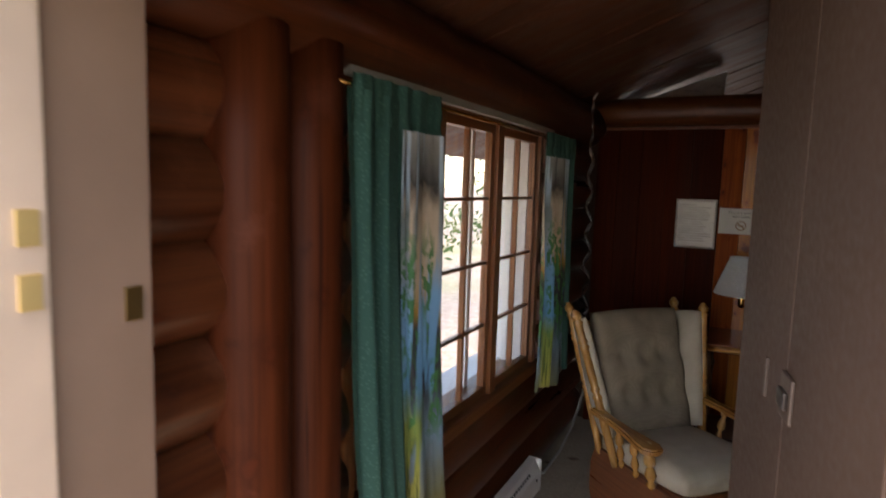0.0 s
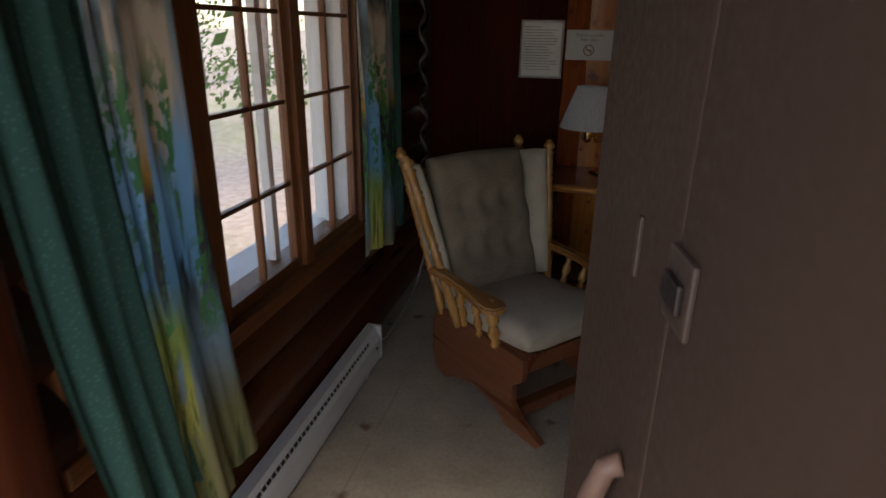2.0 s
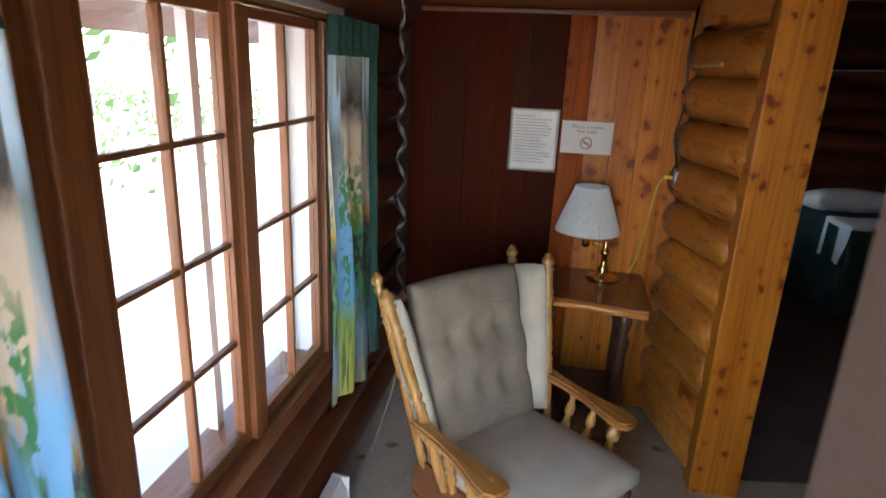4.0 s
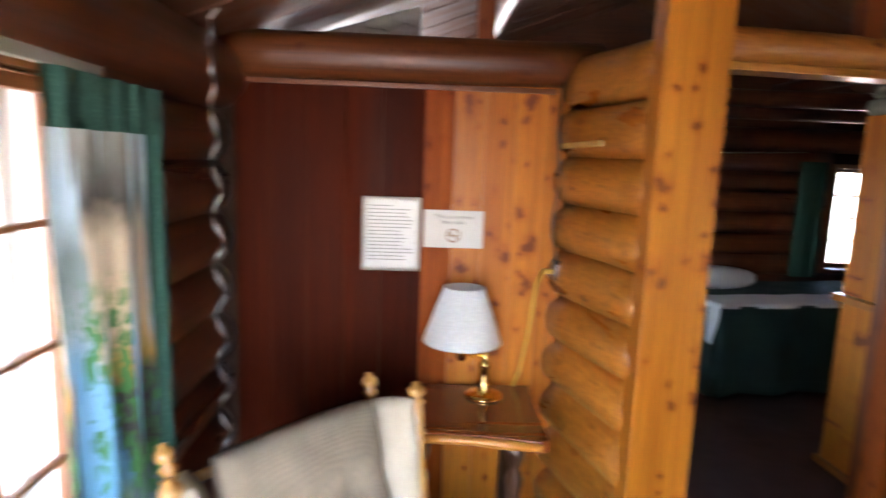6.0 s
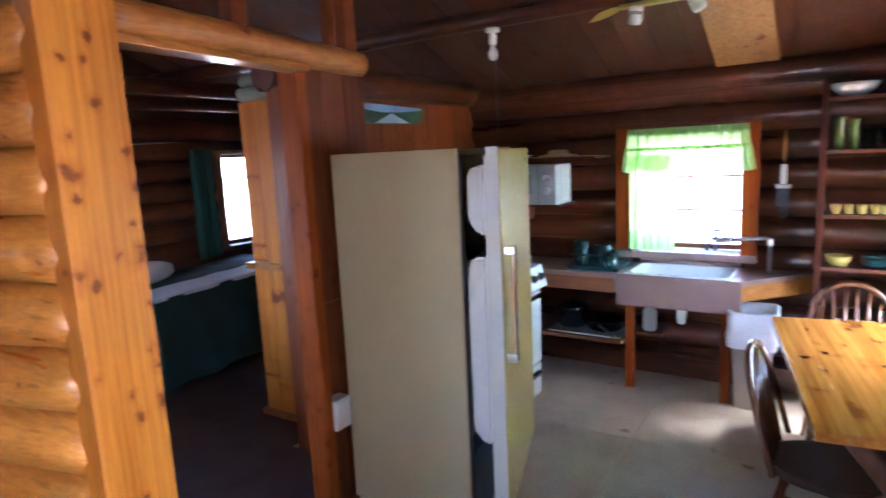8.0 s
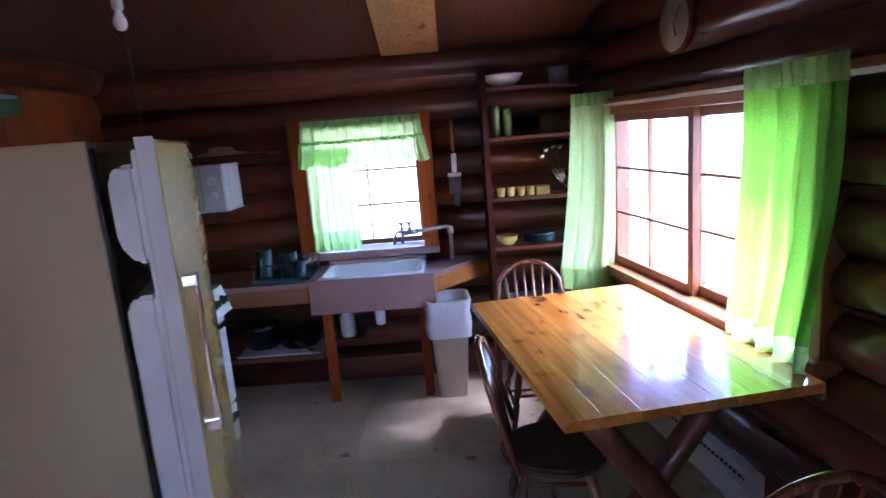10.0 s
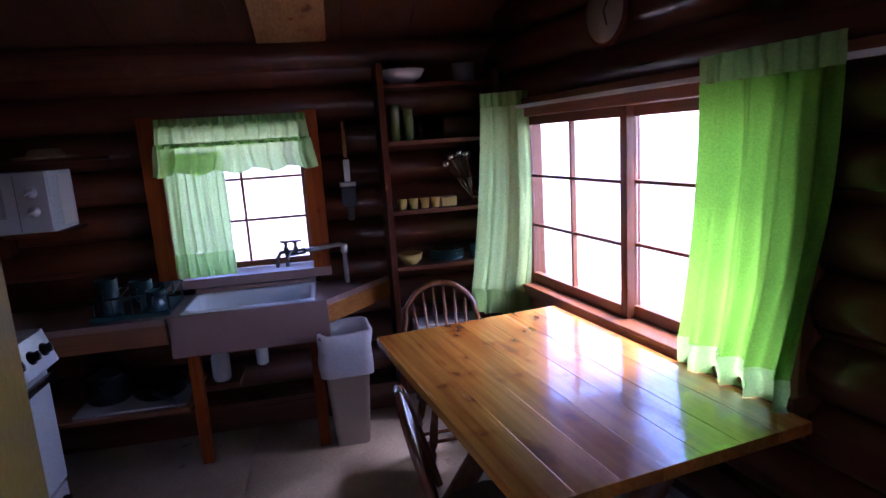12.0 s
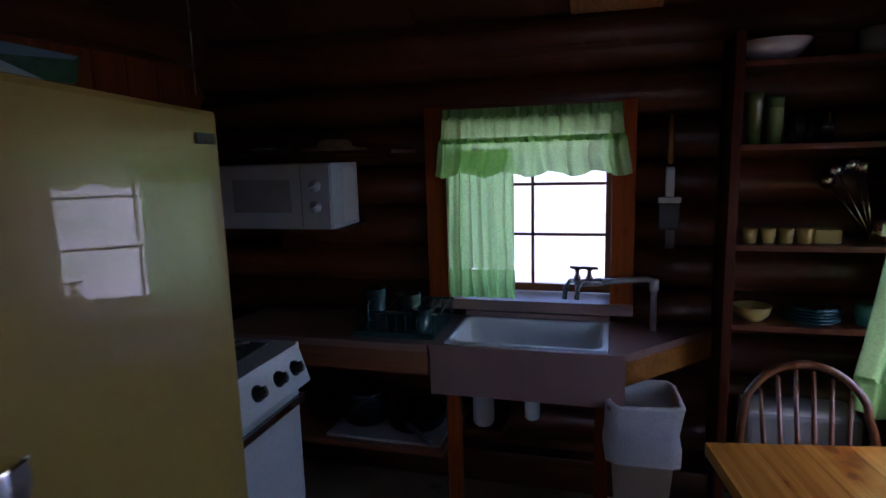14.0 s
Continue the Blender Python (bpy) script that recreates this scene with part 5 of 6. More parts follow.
for i in range(150):
    f = i / 149
    z = 2.1 - 1.6 * f
    amp = 0.006 + 0.016 * min(1, f * 2.2)
    t = f * 2 * math.pi * 9
    pts.append((0.13 + amp * math.cos(t), 3.6 + 0.1 * f + amp * math.sin(t), z))
bm = bmesh.new()
prev = None
for i, p in enumerate(pts):
    t = i / 149 * 2 * math.pi * 9
    d = Vector((-math.sin(t), math.cos(t), 0.4)).normalized() * 0.009
    row = [bm.verts.new(Vector(p) + d + Vector((0, 0, 0.004))), bm.verts.new(Vector(p) - d - Vector((0, 0, 0.004)))]
    if prev:
        bm.faces.new((prev[0], prev[1], row[1], row[0])).smooth = True
    prev = row
sp = part("twisted_cable", bm, plain("dark_flat_cable", (0.11, 0.1, 0.095), 0.18, coat=0.5))
sp.modifiers.new("thickness", "SOLIDIFY").thickness = 0.005
tagged(sp, "shiny dark flat cable twisted in a spiral down the corner", "cable")
c2 = part("ceiling_cable", tube([(0.13, 3.6, 2.1), (0.16, 3.65, 2.17), (0.3, 3.8, 2.24), (0.5, 3.95, 2.3), (0.75, 4.1, 2.36)], 0.007), plain("grey_cable_b", (0.34, 0.32, 0.3), 0.5))
tagged(c2, "grey cable looping up to the roof", "cable")


# ---- entrance door ----
def entrance_door():
    """Plank door swung inwards, hinge at the origin, leaf along +y."""
    ang = math.atan2(1.50 - 0.72, 1.0 - 1.13)
    d = thing("door_1", "grey-brown painted plank entrance door standing open", "door", Matrix.Translation((1.152, 0.723, 0)) @ Matrix.Rotation(ang, 4, "Z"), kind="structure")
    L = math.hypot(0.78, 0.13)
    # Darker than the jamb's paint: shade of the entrance is mixed in.
    mat = plain("door_shaded_grey_brown_paint", (0.085, 0.052, 0.038), 0.6, var=0.08, scale=8, bumpy=0.25)
    mat.node_tree.nodes["Principled BSDF"].inputs["Specular IOR Level"].default_value = 0.25
    edges = (0.004, 0.385, L)
    for x0, x1 in zip(edges, edges[1:]):
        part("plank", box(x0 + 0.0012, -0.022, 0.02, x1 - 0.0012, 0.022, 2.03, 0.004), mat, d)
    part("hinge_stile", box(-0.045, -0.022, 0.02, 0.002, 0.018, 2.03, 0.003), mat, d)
    metal = plain("worn_steel", (0.1, 0.068, 0.052), 0.5, 0.2)
    part("latch_plate", box(0.325, 0.022, 1.232, 0.392, 0.029, 1.302, 0.004), metal, d, "worn metal latch plate")
    part("latch_bolt", box(0.335, 0.029, 1.252, 0.38, 0.036, 1.28, 0.003), plain("dark_latch", (0.05, 0.04, 0.035), 0.4, 0.5), d)
    part("keeper", box(0.5, 0.022, 1.22, 0.512, 0.028, 1.29, 0.002), metal, d)
    pink = plain("pinkish_handle_paint", (0.2, 0.12, 0.09), 0.5)
    out = [(0.455, 0.022, 1.0), (0.458, 0.04, 0.99), (0.475, 0.05, 0.93), (0.52, 0.05, 0.82), (0.58, 0.04, 0.7), (0.61, 0.022, 0.66)]
    part("pull_handle", tube(out, [0.014, 0.014, 0.015, 0.017, 0.014, 0.012], 10), pink, d, "carved wooden pull handle")
    return d


entrance_door()


# ---- windsor chairs ----
WALNUT = wood("dark_windsor_wood", (0.1, 0.035, 0.014), (0.24, 0.09, 0.033), 2, 0.25, False, coat=0.4, spread=0.15)


SEAT_DARK = plain("worn_dark_seat", (0.045, 0.02, 0.011), 0.35, var=0.25, scale=8)


def windsor(m, light):
    """Bow-back chair: local -y is the back; seat centre at the origin."""
    c = thing("windsor_chair", light, "chair", m, group="chairs round the table")
    seat = bmesh.new()
    out = [(0.2 * math.cos(a) * (1.0 if math.sin(a) > 0 else 0.92), 0.2 * math.sin(a)) for a in (2 * math.pi * k / 24 for k in range(24))]
    prism(out, 0.405, 0.44, bm=seat)
    bmesh.ops.bevel(seat, geom=[e for e in seat.edges if abs(e.verts[0].co.z - e.verts[1].co.z) < 0.001], offset=0.01, segments=2, affect="EDGES")
    part("seat", seat, SEAT_DARK, c)
    pts = []
    for k in range(25):
        a = math.pi * k / 24
        z = 0.44 + 0.42 * math.sin(a) ** 0.62
        pts.append((0.2 * math.cos(a) * (1.08 if 4 < k < 20 else 1.0), -0.14 - 0.115 * (z - 0.44) / 0.42, z))
    part("bow", tube(pts, 0.0125, 10), WALNUT, c)
    for i in range(6):
        x = -0.13 + 0.052 * i
        zt = 0.44 + 0.42 * (1 - (x / 0.21) ** 2) ** 0.36 - 0.008
        part("spindle", lathe([(0.006, 0), (0.0095, 0.12), (0.006, (zt - 0.44))], 8, m=Matrix.Translation((x * 0.85, -0.155, 0.44)) @ Vector((x * 0.15, -0.1 * (zt - 0.44) / 0.42, zt - 0.44)).to_track_quat("Z", "Y").to_matrix().to_4x4()), WALNUT, c)
    feet = {}
    for sx in (-1, 1):
        for sy in (-1, 1):
            top, foot = Vector((0.12 * sx, 0.11 * sy, 0.41)), Vector((0.19 * sx, 0.19 * sy, 0.0))
            feet[sx, sy] = (top, foot)
            L = (top - foot).length
            part("leg", lathe([(0.011, 0), (0.016, 0.12), (0.019, 0.2), (0.012, 0.215), (0.02, 0.24), (0.02, 0.3), (0.012, L)], 10, m=Matrix.Translation(foot) @ (top - foot).to_track_quat("Z", "Y").to_matrix().to_4x4()), WALNUT, c)
    at = lambda k, f: feet[k][1] + (feet[k][0] - feet[k][1]) * f
    for sx in (-1, 1):
        part("stretcher", rod(at((sx, -1), 0.4), at((sx, 1), 0.4), 0.009, seg=8), WALNUT, c)
    part("stretcher", rod((at((-1, -1), 0.4) + at((-1, 1), 0.4)) / 2, (at((1, -1), 0.4) + at((1, 1), 0.4)) / 2, 0.009, seg=8), WALNUT, c)
    part("stretcher", rod(at((-1, -1), 0.3), at((1, -1), 0.3), 0.009, seg=8), WALNUT, c)
    return c


first = windsor(Matrix.Translation((4.22, 1.62, 0)) @ Matrix.Rotation(radians(92), 4, "Z"), "brown bow-back Windsor chair at the end of the table")
two = copy_thing(first, Matrix.Translation((3.23, 1.72, 0)) @ Matrix.Rotation(radians(176), 4, "Z"))
tagged(two, "brown bow-back Windsor chair tucked under the table's long side")
three = copy_thing(first, Matrix.Translation((2.55, 1.33, 0)) @ Matrix.Rotation(radians(-84), 4, "Z"))
tagged(three, "brown bow-back Windsor chair at the table end near the entrance")


# ---- kitchen things ----
def microwave():
    s = thing("microwave_shelf", "wooden wall shelf holding the microwave", "shelf")
    part("board", box(4.76, 3.36, 1.215, 5.09, 3.98, 1.235, 0.003), LOG_Y, s)
    part("bracket", box(4.9, 3.7, 1.1, 5.09, 3.72, 1.215, 0.003), LOG_Z, s)
    m = thing("microwave", "small white microwave oven with two knobs", "microwave")
    x0, x1, y0, y1, z0, z1 = 4.74, 5.03, 3.375, 3.92, 1.237, 1.52
    part("case", box(x0 + 0.015, y0, z0, x1, y1, z1, 0.006), WHITE_SHADED, m)
    fr = part("front", box(x0, y0 + 0.003, z0 + 0.004, x0 + 0.015, y1 - 0.003, z1 - 0.004, 0.004), WHITE_SHADED, m)
    part("door_glass", box(x0 - 0.002, y0 + 0.19, z0 + 0.075, x0 + 0.002, y1 - 0.07, z1 - 0.065, 0.001), plain("grey_door_mesh", (0.3, 0.31, 0.32), 0.25), fr, "grey mesh door window")
    part("seam", box(x0 - 0.001, y0 + 0.135, z0 + 0.01, x0 + 0.001, y0 + 0.139, z1 - 0.01), INK, fr)
    for z in (z0 + 0.1, z0 + 0.19):
        k = lathe([(0.026, 0), (0.026, 0.01), (0.02, 0.014), (0.018, 0.024), (0, 0.025)], 16, m=Matrix.Translation((x0, y0 + 0.07, z)) @ Matrix.Rotation(radians(-90), 4, "Y"))
        box(-0.004, -0.024, 0.02, 0.004, 0.024, 0.032, 0.002, bm=k, m=Matrix.Translation((x0, y0 + 0.07, z)) @ Matrix.Rotation(radians(-90), 4, "Y") @ Matrix.Rotation(radians(30), 4, "Z"))
        part("knob", k, WHITE_SHADED, fr)
    part("side_label", box(4.86, y0 - 0.002, z0 + 0.02, 5.0, y0, z1 - 0.02), PAPER, m)
    for fx in (x0 + 0.04, x1 - 0.04):
        part("foot", rod((fx, y0 + 0.05, z0 - 0.003), (fx, y0 + 0.05, z0 + 0.004), 0.012, seg=8), BLACK, m)
    sh = thing("upper_shelf", "thin wooden shelf above the microwave", "shelf")
    part("board", box(4.76, 3.1, 1.555, 5.09, 3.98, 1.572, 0.003), LOG_Y, sh)
    part("bracket", box(4.82, 3.94, 1.47, 5.09, 3.96, 1.555, 0.003), LOG_X, sh)
    bk = thing("straw_hat", "flat pale woven straw hat on the shelf", "hat", Matrix.Translation((4.9, 3.42, 1.572)))
    part("weave", lathe([(0.0, 0.0), (0.13, 0.0), (0.15, 0.008), (0.13, 0.014), (0.08, 0.02), (0.07, 0.045), (0.045, 0.05), (0.0, 0.05)], 24), plain("straw", (0.36, 0.27, 0.14), 0.8, var=0.3, scale=60, bumpy=0.8), bk)
    ds = thing("plate", "white plate lying on the shelf", "plate", Matrix.Translation((4.92, 3.75, 1.572)))
    part("dish", lathe([(0.0, 0.0), (0.06, 0.0), (0.11, 0.016), (0.112, 0.02), (0.06, 0.008), (0.0, 0.008)], 28), WHITE_SHADED, ds)


microwave()

GALV = plain("galvanised_pipe", (0.42, 0.42, 0.43), 0.4, 0.9, var=0.2, scale=20)
fa = thing("faucet", "old brass mixer tap on a galvanised pipe over the sink", "faucet", Matrix.Translation((0, 0, 0.027)))
part("pipe", tube([(4.98, 2.05, 0.765), (4.98, 2.05, 0.95), (4.98, 2.053, 0.975), (4.98, 2.075, 0.985), (4.97, 2.2, 0.975), (4.97, 2.27, 0.97)], 0.013, 10), GALV, fa)
part("elbow", lathe([(0.018, 0), (0.02, 0.01), (0.02, 0.04), (0.016, 0.05)], 12, m=Matrix.Translation((4.98, 2.05, 0.935))), GALV, fa)
TAP = plain("old_chrome_tap", (0.2, 0.2, 0.2), 0.3, 0.9, var=0.2)
part("body", rod((4.97, 2.26, 0.97), (4.95, 2.37, 0.96), 0.018, 0.014, 12), TAP, fa)
for y in (2.31, 2.36):
    part("valve", lathe([(0.012, 0), (0.016, 0.02), (0.009, 0.03), (0.009, 0.05), (0.02, 0.054), (0.02, 0.06), (0, 0.062)], 12, m=Matrix.Translation((4.96, y, 0.97))), TAP, fa)
    part("lever", rod((4.96, y - 0.035, 1.028), (4.96, y + 0.03, 1.031), 0.006, seg=8), TAP, fa)
    part("spout", tube([(4.96, y, 0.975), (4.94, y + 0.03, 0.975), (4.925, y + 0.045, 0.95), (4.92, y + 0.05, 0.9)], 0.011, 8), TAP, fa)

# waste bin with liner bag
wb = thing("waste_bin", "beige plastic waste bin with a white liner bag under the counter", "bin", Matrix.Translation((4.71, 2.1, 0)))
BIN = plain("beige_bin_plastic", (0.42, 0.37, 0.31), 0.5, var=0.05)
bm = bmesh.new()
def rect(hx, hy, z, r=0.03, n=4):
    o = []
    for cx, cy, a0 in ((hx - r, hy - r, 0), (-hx + r, hy - r, 90), (-hx + r, -hy + r, 180), (hx - r, -hy + r, 270)):
        o += [(cx + r * math.cos(radians(a0 + 90 * k / n)), cy + r * math.sin(radians(a0 + 90 * k / n)), z) for k in range(n + 1)]
    return o
def shell(rings, bm, wav=0.0, close=True):
    vs = [[bm.verts.new((p[0] * (1 + wav * noise.noise(Vector((p[0] * 20, p[1] * 20, p[2] * 14)))), p[1] * (1 + wav * noise.noise(Vector((p[1] * 18, p[2] * 12, p[0] * 20)))), p[2] + 0.5 * wav * 0.1 * noise.noise(Vector((p[0] * 25, p[1] * 25, 2))))) for p in q] for q in rings]
    for a, b in zip(vs, vs[1:]):
        for k in range(len(a)):
            bm.faces.new((a[k], a[(k + 1) % len(a)], b[(k + 1) % len(a)], b[k])).smooth = True
    if close:
        bm.faces.new(vs[0][::-1])
    return bm
part("bin", shell([rect(0.09, 0.085, 0.0), rect(0.135, 0.125, 0.6), rect(0.14, 0.13, 0.6), rect(0.14, 0.13, 0.615), rect(0.13, 0.12, 0.615), rect(0.085, 0.08, 0.01)], bm), BIN, wb)
lin = shell([rect(0.141, 0.131, 0.4, 0.04), rect(0.147, 0.138, 0.46, 0.04), rect(0.141, 0.133, 0.52, 0.04), rect(0.146, 0.137, 0.62, 0.04), rect(0.13, 0.12, 0.625, 0.03), rect(0.115, 0.105, 0.5, 0.03), rect(0.095, 0.09, 0.25, 0.03), rect(0.08, 0.07, 0.2, 0.03)], bmesh.new(), 0.2, False)
part("liner_bag", lin, sheer("white_bag_plastic", (0.88, 0.9, 0.93), 0.3), wb, "white plastic bag")

# dish rack, pots, brushes
GREEN_WIRE = plain("dark_green_plastic", (0.012, 0.055, 0.055), 0.4)
dr = thing("dish_rack", "dark green dish rack with drying dishes on the counter", "dish rack", Matrix.Translation((0, 0, 0.025)))
part("tray", box(4.68, 2.92, 0.765, 5.0, 3.28, 0.79, 0.008), GREEN_WIRE, dr)
for i in range(9):
    y = 2.92 + 0.042 * i
    part("wire", tube([(4.7, y, 0.79), (4.7, y, 0.87), (4.8, y, 0.85), (4.98, y, 0.87), (4.98, y, 0.79)], 0.004, 6), GREEN_WIRE, dr)
for x in (4.7, 4.98):
    part("rail", rod((x, 2.91, 0.87), (x, 3.27, 0.87), 0.006, seg=8), GREEN_WIRE, dr)
cupg = plain("dark_green_enamel", (0.008, 0.04, 0.043), 0.3, coat=0.15)
for (x, y, r, h) in ((4.75, 3.2, 0.05, 0.17), (4.85, 3.08, 0.055, 0.13), (4.72, 2.98, 0.045, 0.1)):
    k = thing("mug", "dark green enamel mug draining in the rack", "mug", Matrix.Translation((x, y, 0.815)), group="mugs in the rack")
    part("cup", lathe([(r * 0.9, 0), (r, 0.02), (r, h), (r * 0.87, h), (r * 0.9, 0.02), (0, 0.015)], 18), cupg, k)
    part("handle", tube([(-r, 0, h * 0.75), (-r - 0.03, 0, h * 0.68), (-r - 0.03, 0, h * 0.35), (-r, 0, h * 0.25)], 0.005, 6), cupg, k)
POT = plain("black_enamel_pot", (0.012, 0.012, 0.014), 0.18, coat=0.4)
tray = part("shelf_tray", box(4.66, 2.9, 0.331, 4.92, 3.42, 0.343, 0.003), plain("white_shelf_liner", (0.36, 0.37, 0.38), 0.6))
tagged(tray, "white tray lining the low shelf", "tray")
for (x, y, r, h) in ((4.84, 3.3, 0.11, 0.13), (4.84, 3.06, 0.13, 0.07)):
    p = thing("cooking_pot", "black enamel cooking pot on the low shelf", "pot", Matrix.Translation((x, y, 0.343)), group="pots on the low shelf")
    part("pan", lathe([(r * 0.85, 0), (r, 0.02), (r, h), (r + 0.008, h + 0.004), (r * 0.94, h), (r * 0.8, 0.015), (0, 0.012)], 26), POT, p)
    if h > 0.1:
        part("lid", lathe([(r, h + 0.003), (r * 0.8, h + 0.025), (r * 0.3, h + 0.04), (0.018, h + 0.045), (0.02, h + 0.065), (0, h + 0.067)], 26), POT, p)
    part("handle", rod((-r, 0, h * 0.8), (-r - 0.05, -0.12 if h < 0.1 else 0.0, h * 0.8 - (0.05 if h < 0.1 else 0)), 0.011, seg=8), BLACK, p)
jg = thing("jug", "white plastic jug standing under the sink", "jug", Matrix.Translation((4.87, 2.755, 0.36)))
part("body", lathe([(0.04, 0.0), (0.048, 0.015), (0.048, 0.13), (0.025, 0.165), (0.016, 0.18), (0.0, 0.181)], 18), WHITE, jg)
bx = part("jug_shelf", box(4.8, 2.66, 0.335, 5.09, 2.83, 0.36, 0.004), LOG_Y)
tagged(bx, "small wooden ledge under the sink", "shelf")
br = thing("pastry_brush", "long-handled brush hanging on the log wall", "brush")
part("handle", rod((5.06, 1.995, 1.48), (5.065, 1.995, 1.68), 0.011, 0.008, 10), MAPLE, br, "pale wooden handle")
part("ferrule", box(5.045, 1.978, 1.345, 5.068, 2.012, 1.47, 0.004), GALV, br)
part("ferrule_clip", box(5.035, 1.95, 1.32, 5.068, 2.04, 1.345, 0.004), GALV, br)
part("bristles", box(5.04, 1.955, 1.21, 5.064, 2.035, 1.32, 0.006), plain("grey_bristles", (0.09, 0.1, 0.12), 0.8), br)
part("scraper", box(5.045, 1.97, 1.13, 5.06, 2.01, 1.21, 0.004), BLACK, br)

# corner shelves with dishes
sh = thing("corner_shelves", "dark wooden corner shelves stocked with dishes", "shelves")
part("upright", box(4.84, 1.775, 0.0, 5.1, 1.81, 1.95, 0.004), LOG_Z, sh)
part("upright", box(4.84, 1.16, 0.0, 5.1, 1.195, 1.9, 0.004), LOG_Z, sh)
for z in (0.3, 0.872, 1.18, 1.55, 1.845):
    part("shelf", box(4.845, 1.195, z - 0.022, 5.1, 1.775, z, 0.003), LOG_Y, sh)


def vessel(name, label, cat, x, y, z, prof, mat, group=""):
    v = thing(name, label, cat, Matrix.Translation((x, y, z)), group=group)
    part("body", lathe(prof, 20), mat, v)
    return v


GGLASS = plain("green_glazed_tumbler", (0.11, 0.16, 0.05), 0.2, coat=0.4)
CLEAR = glass_mat("clear_tumbler_glass", (0.85, 0.9, 0.88), 0.02)
YELLOW = plain("yellow_plastic", (0.44, 0.33, 0.075), 0.4)
TEALP = plain("teal_crockery", (0.03, 0.12, 0.12), 0.25, coat=0.4)
for i, y in enumerate((1.72, 1.65)):
    vessel("tumbler", "tall olive green tumbler on the shelf", "tumbler", 4.93, y, 1.55, [(0.026, 0), (0.03, 0.16), (0.034, 0.19 - 0.02 * i), (0.031, 0.19 - 0.02 * i), (0.024, 0.01), (0, 0.01)], GGLASS, "green tumblers")
for y in (1.585, 1.53, 1.475):
    vessel("glass", "clear drinking glass on the shelf", "glass", 4.95, y, 1.55, [(0.024, 0), (0.03, 0.11), (0.028, 0.11), (0.022, 0.008), (0, 0.008)], CLEAR, "clear glasses")
vessel("mixing_bowl", "large white mixing bowl on the top shelf", "bowl", 4.96, 1.66, 1.845, [(0.05, 0), (0.1, 0.035), (0.125, 0.075), (0.12, 0.075), (0.09, 0.035), (0.0, 0.012)], WHITE)
vessel("metal_pot", "dull metal pot on the top shelf", "pot", 4.97, 1.32, 1.845, [(0.06, 0), (0.065, 0.1), (0.062, 0.1), (0.055, 0.006), (0, 0.006)], GALV)
for i in range(4):
    vessel("yellow_cup", "small yellow cup in a row on the shelf", "cup", 4.92, 1.715 - 0.062 * i, 1.18, [(0.022, 0), (0.028, 0.055), (0.025, 0.055), (0.02, 0.006), (0, 0.006)], YELLOW, "yellow cups")
tb = thing("butter_tub", "yellow plastic tub beside the cups", "tub")
part("tub", box(4.9, 1.41, 1.18, 4.97, 1.5, 1.233, 0.008), YELLOW, tb)
vessel("tin", "shiny metal tin with utensils on the shelf", "tin", 4.93, 1.28, 1.18, [(0.035, 0), (0.036, 0.085), (0.033, 0.085), (0.032, 0.005), (0, 0.005)], CHROME)
ut = thing("utensils", "bundle of steel kitchen utensils leaning on the shelf", "utensils")
for i, (dy, dz) in enumerate(((0.1, 0.24), (0.05, 0.26), (0.01, 0.25), (0.13, 0.2))):
    u = rod((4.95, 1.3, 1.195), (5.03, 1.3 + dy, 1.195 + dz), 0.004, seg=6)
    lathe([(0.0, 0), (0.026, 0.004), (0.028, 0.012), (0, 0.014)], 12, bm=u, m=Matrix.Translation((5.03, 1.3 + dy, 1.195 + dz)) @ Matrix.Rotation(radians(70), 4, "Y"))
    part("spoon", u, CHROME, ut)
vessel("yellow_bowl", "pale yellow bowl on the lower shelf", "bowl", 4.93, 1.69, 0.872, [(0.035, 0), (0.06, 0.025), (0.07, 0.06), (0.066, 0.06), (0.05, 0.02), (0, 0.01)], YELLOW)
for i in range(5):
    vessel("plate", "teal plate in a stack on the lower shelf", "plate", 4.96, 1.48, 0.872 + 0.012 * i, [(0.05, 0), (0.1, 0.01), (0.102, 0.013), (0.05, 0.006), (0, 0.006)], TEALP, "stacked teal plates")
vessel("teal_cup", "teal cup on the lower shelf", "cup", 4.93, 1.31, 0.872, [(0.03, 0), (0.036, 0.08), (0.033, 0.08), (0.028, 0.006), (0, 0.006)], TEALP)
bxp = thing("storage_tub", "pale storage tub under the corner shelves", "tub")
part("tub", box(4.86, 1.3, 0.3, 5.06, 1.7, 0.52, 0.02), plain("pale_tub", (0.34, 0.34, 0.32), 0.5), bxp)

# clock, lamps and sign
ck = thing("wall_clock", "round wooden slice clock on the gable log", "clock", Matrix.Translation((3.89, 0.99, 1.985)) @ Matrix.Rotation(radians(9), 4, "Z") @ Matrix.Rotation(radians(-90), 4, "X"))
part("bark_rim", lathe([(0.118, 0), (0.128, 0.012), (0.128, 0.03), (0.12, 0.034)], 30), LOG_Z, ck)
part("face", lathe([(0.117, 0.0345), (0.116, 0.036), (0, 0.037)], 30), plain("clock_face_wood", (0.27, 0.22, 0.165), 0.4, var=0.3), ck)
for a, L in ((20, 0.06), (140, 0.09)):
    part("hand", box(-0.004, 0, 0.0375, 0.004, L, 0.0395, m=Matrix.Rotation(radians(a), 4, "Z")), BLACK, ck)
PORC = plain("white_porcelain", (0.7, 0.69, 0.66), 0.25, var=0.05)


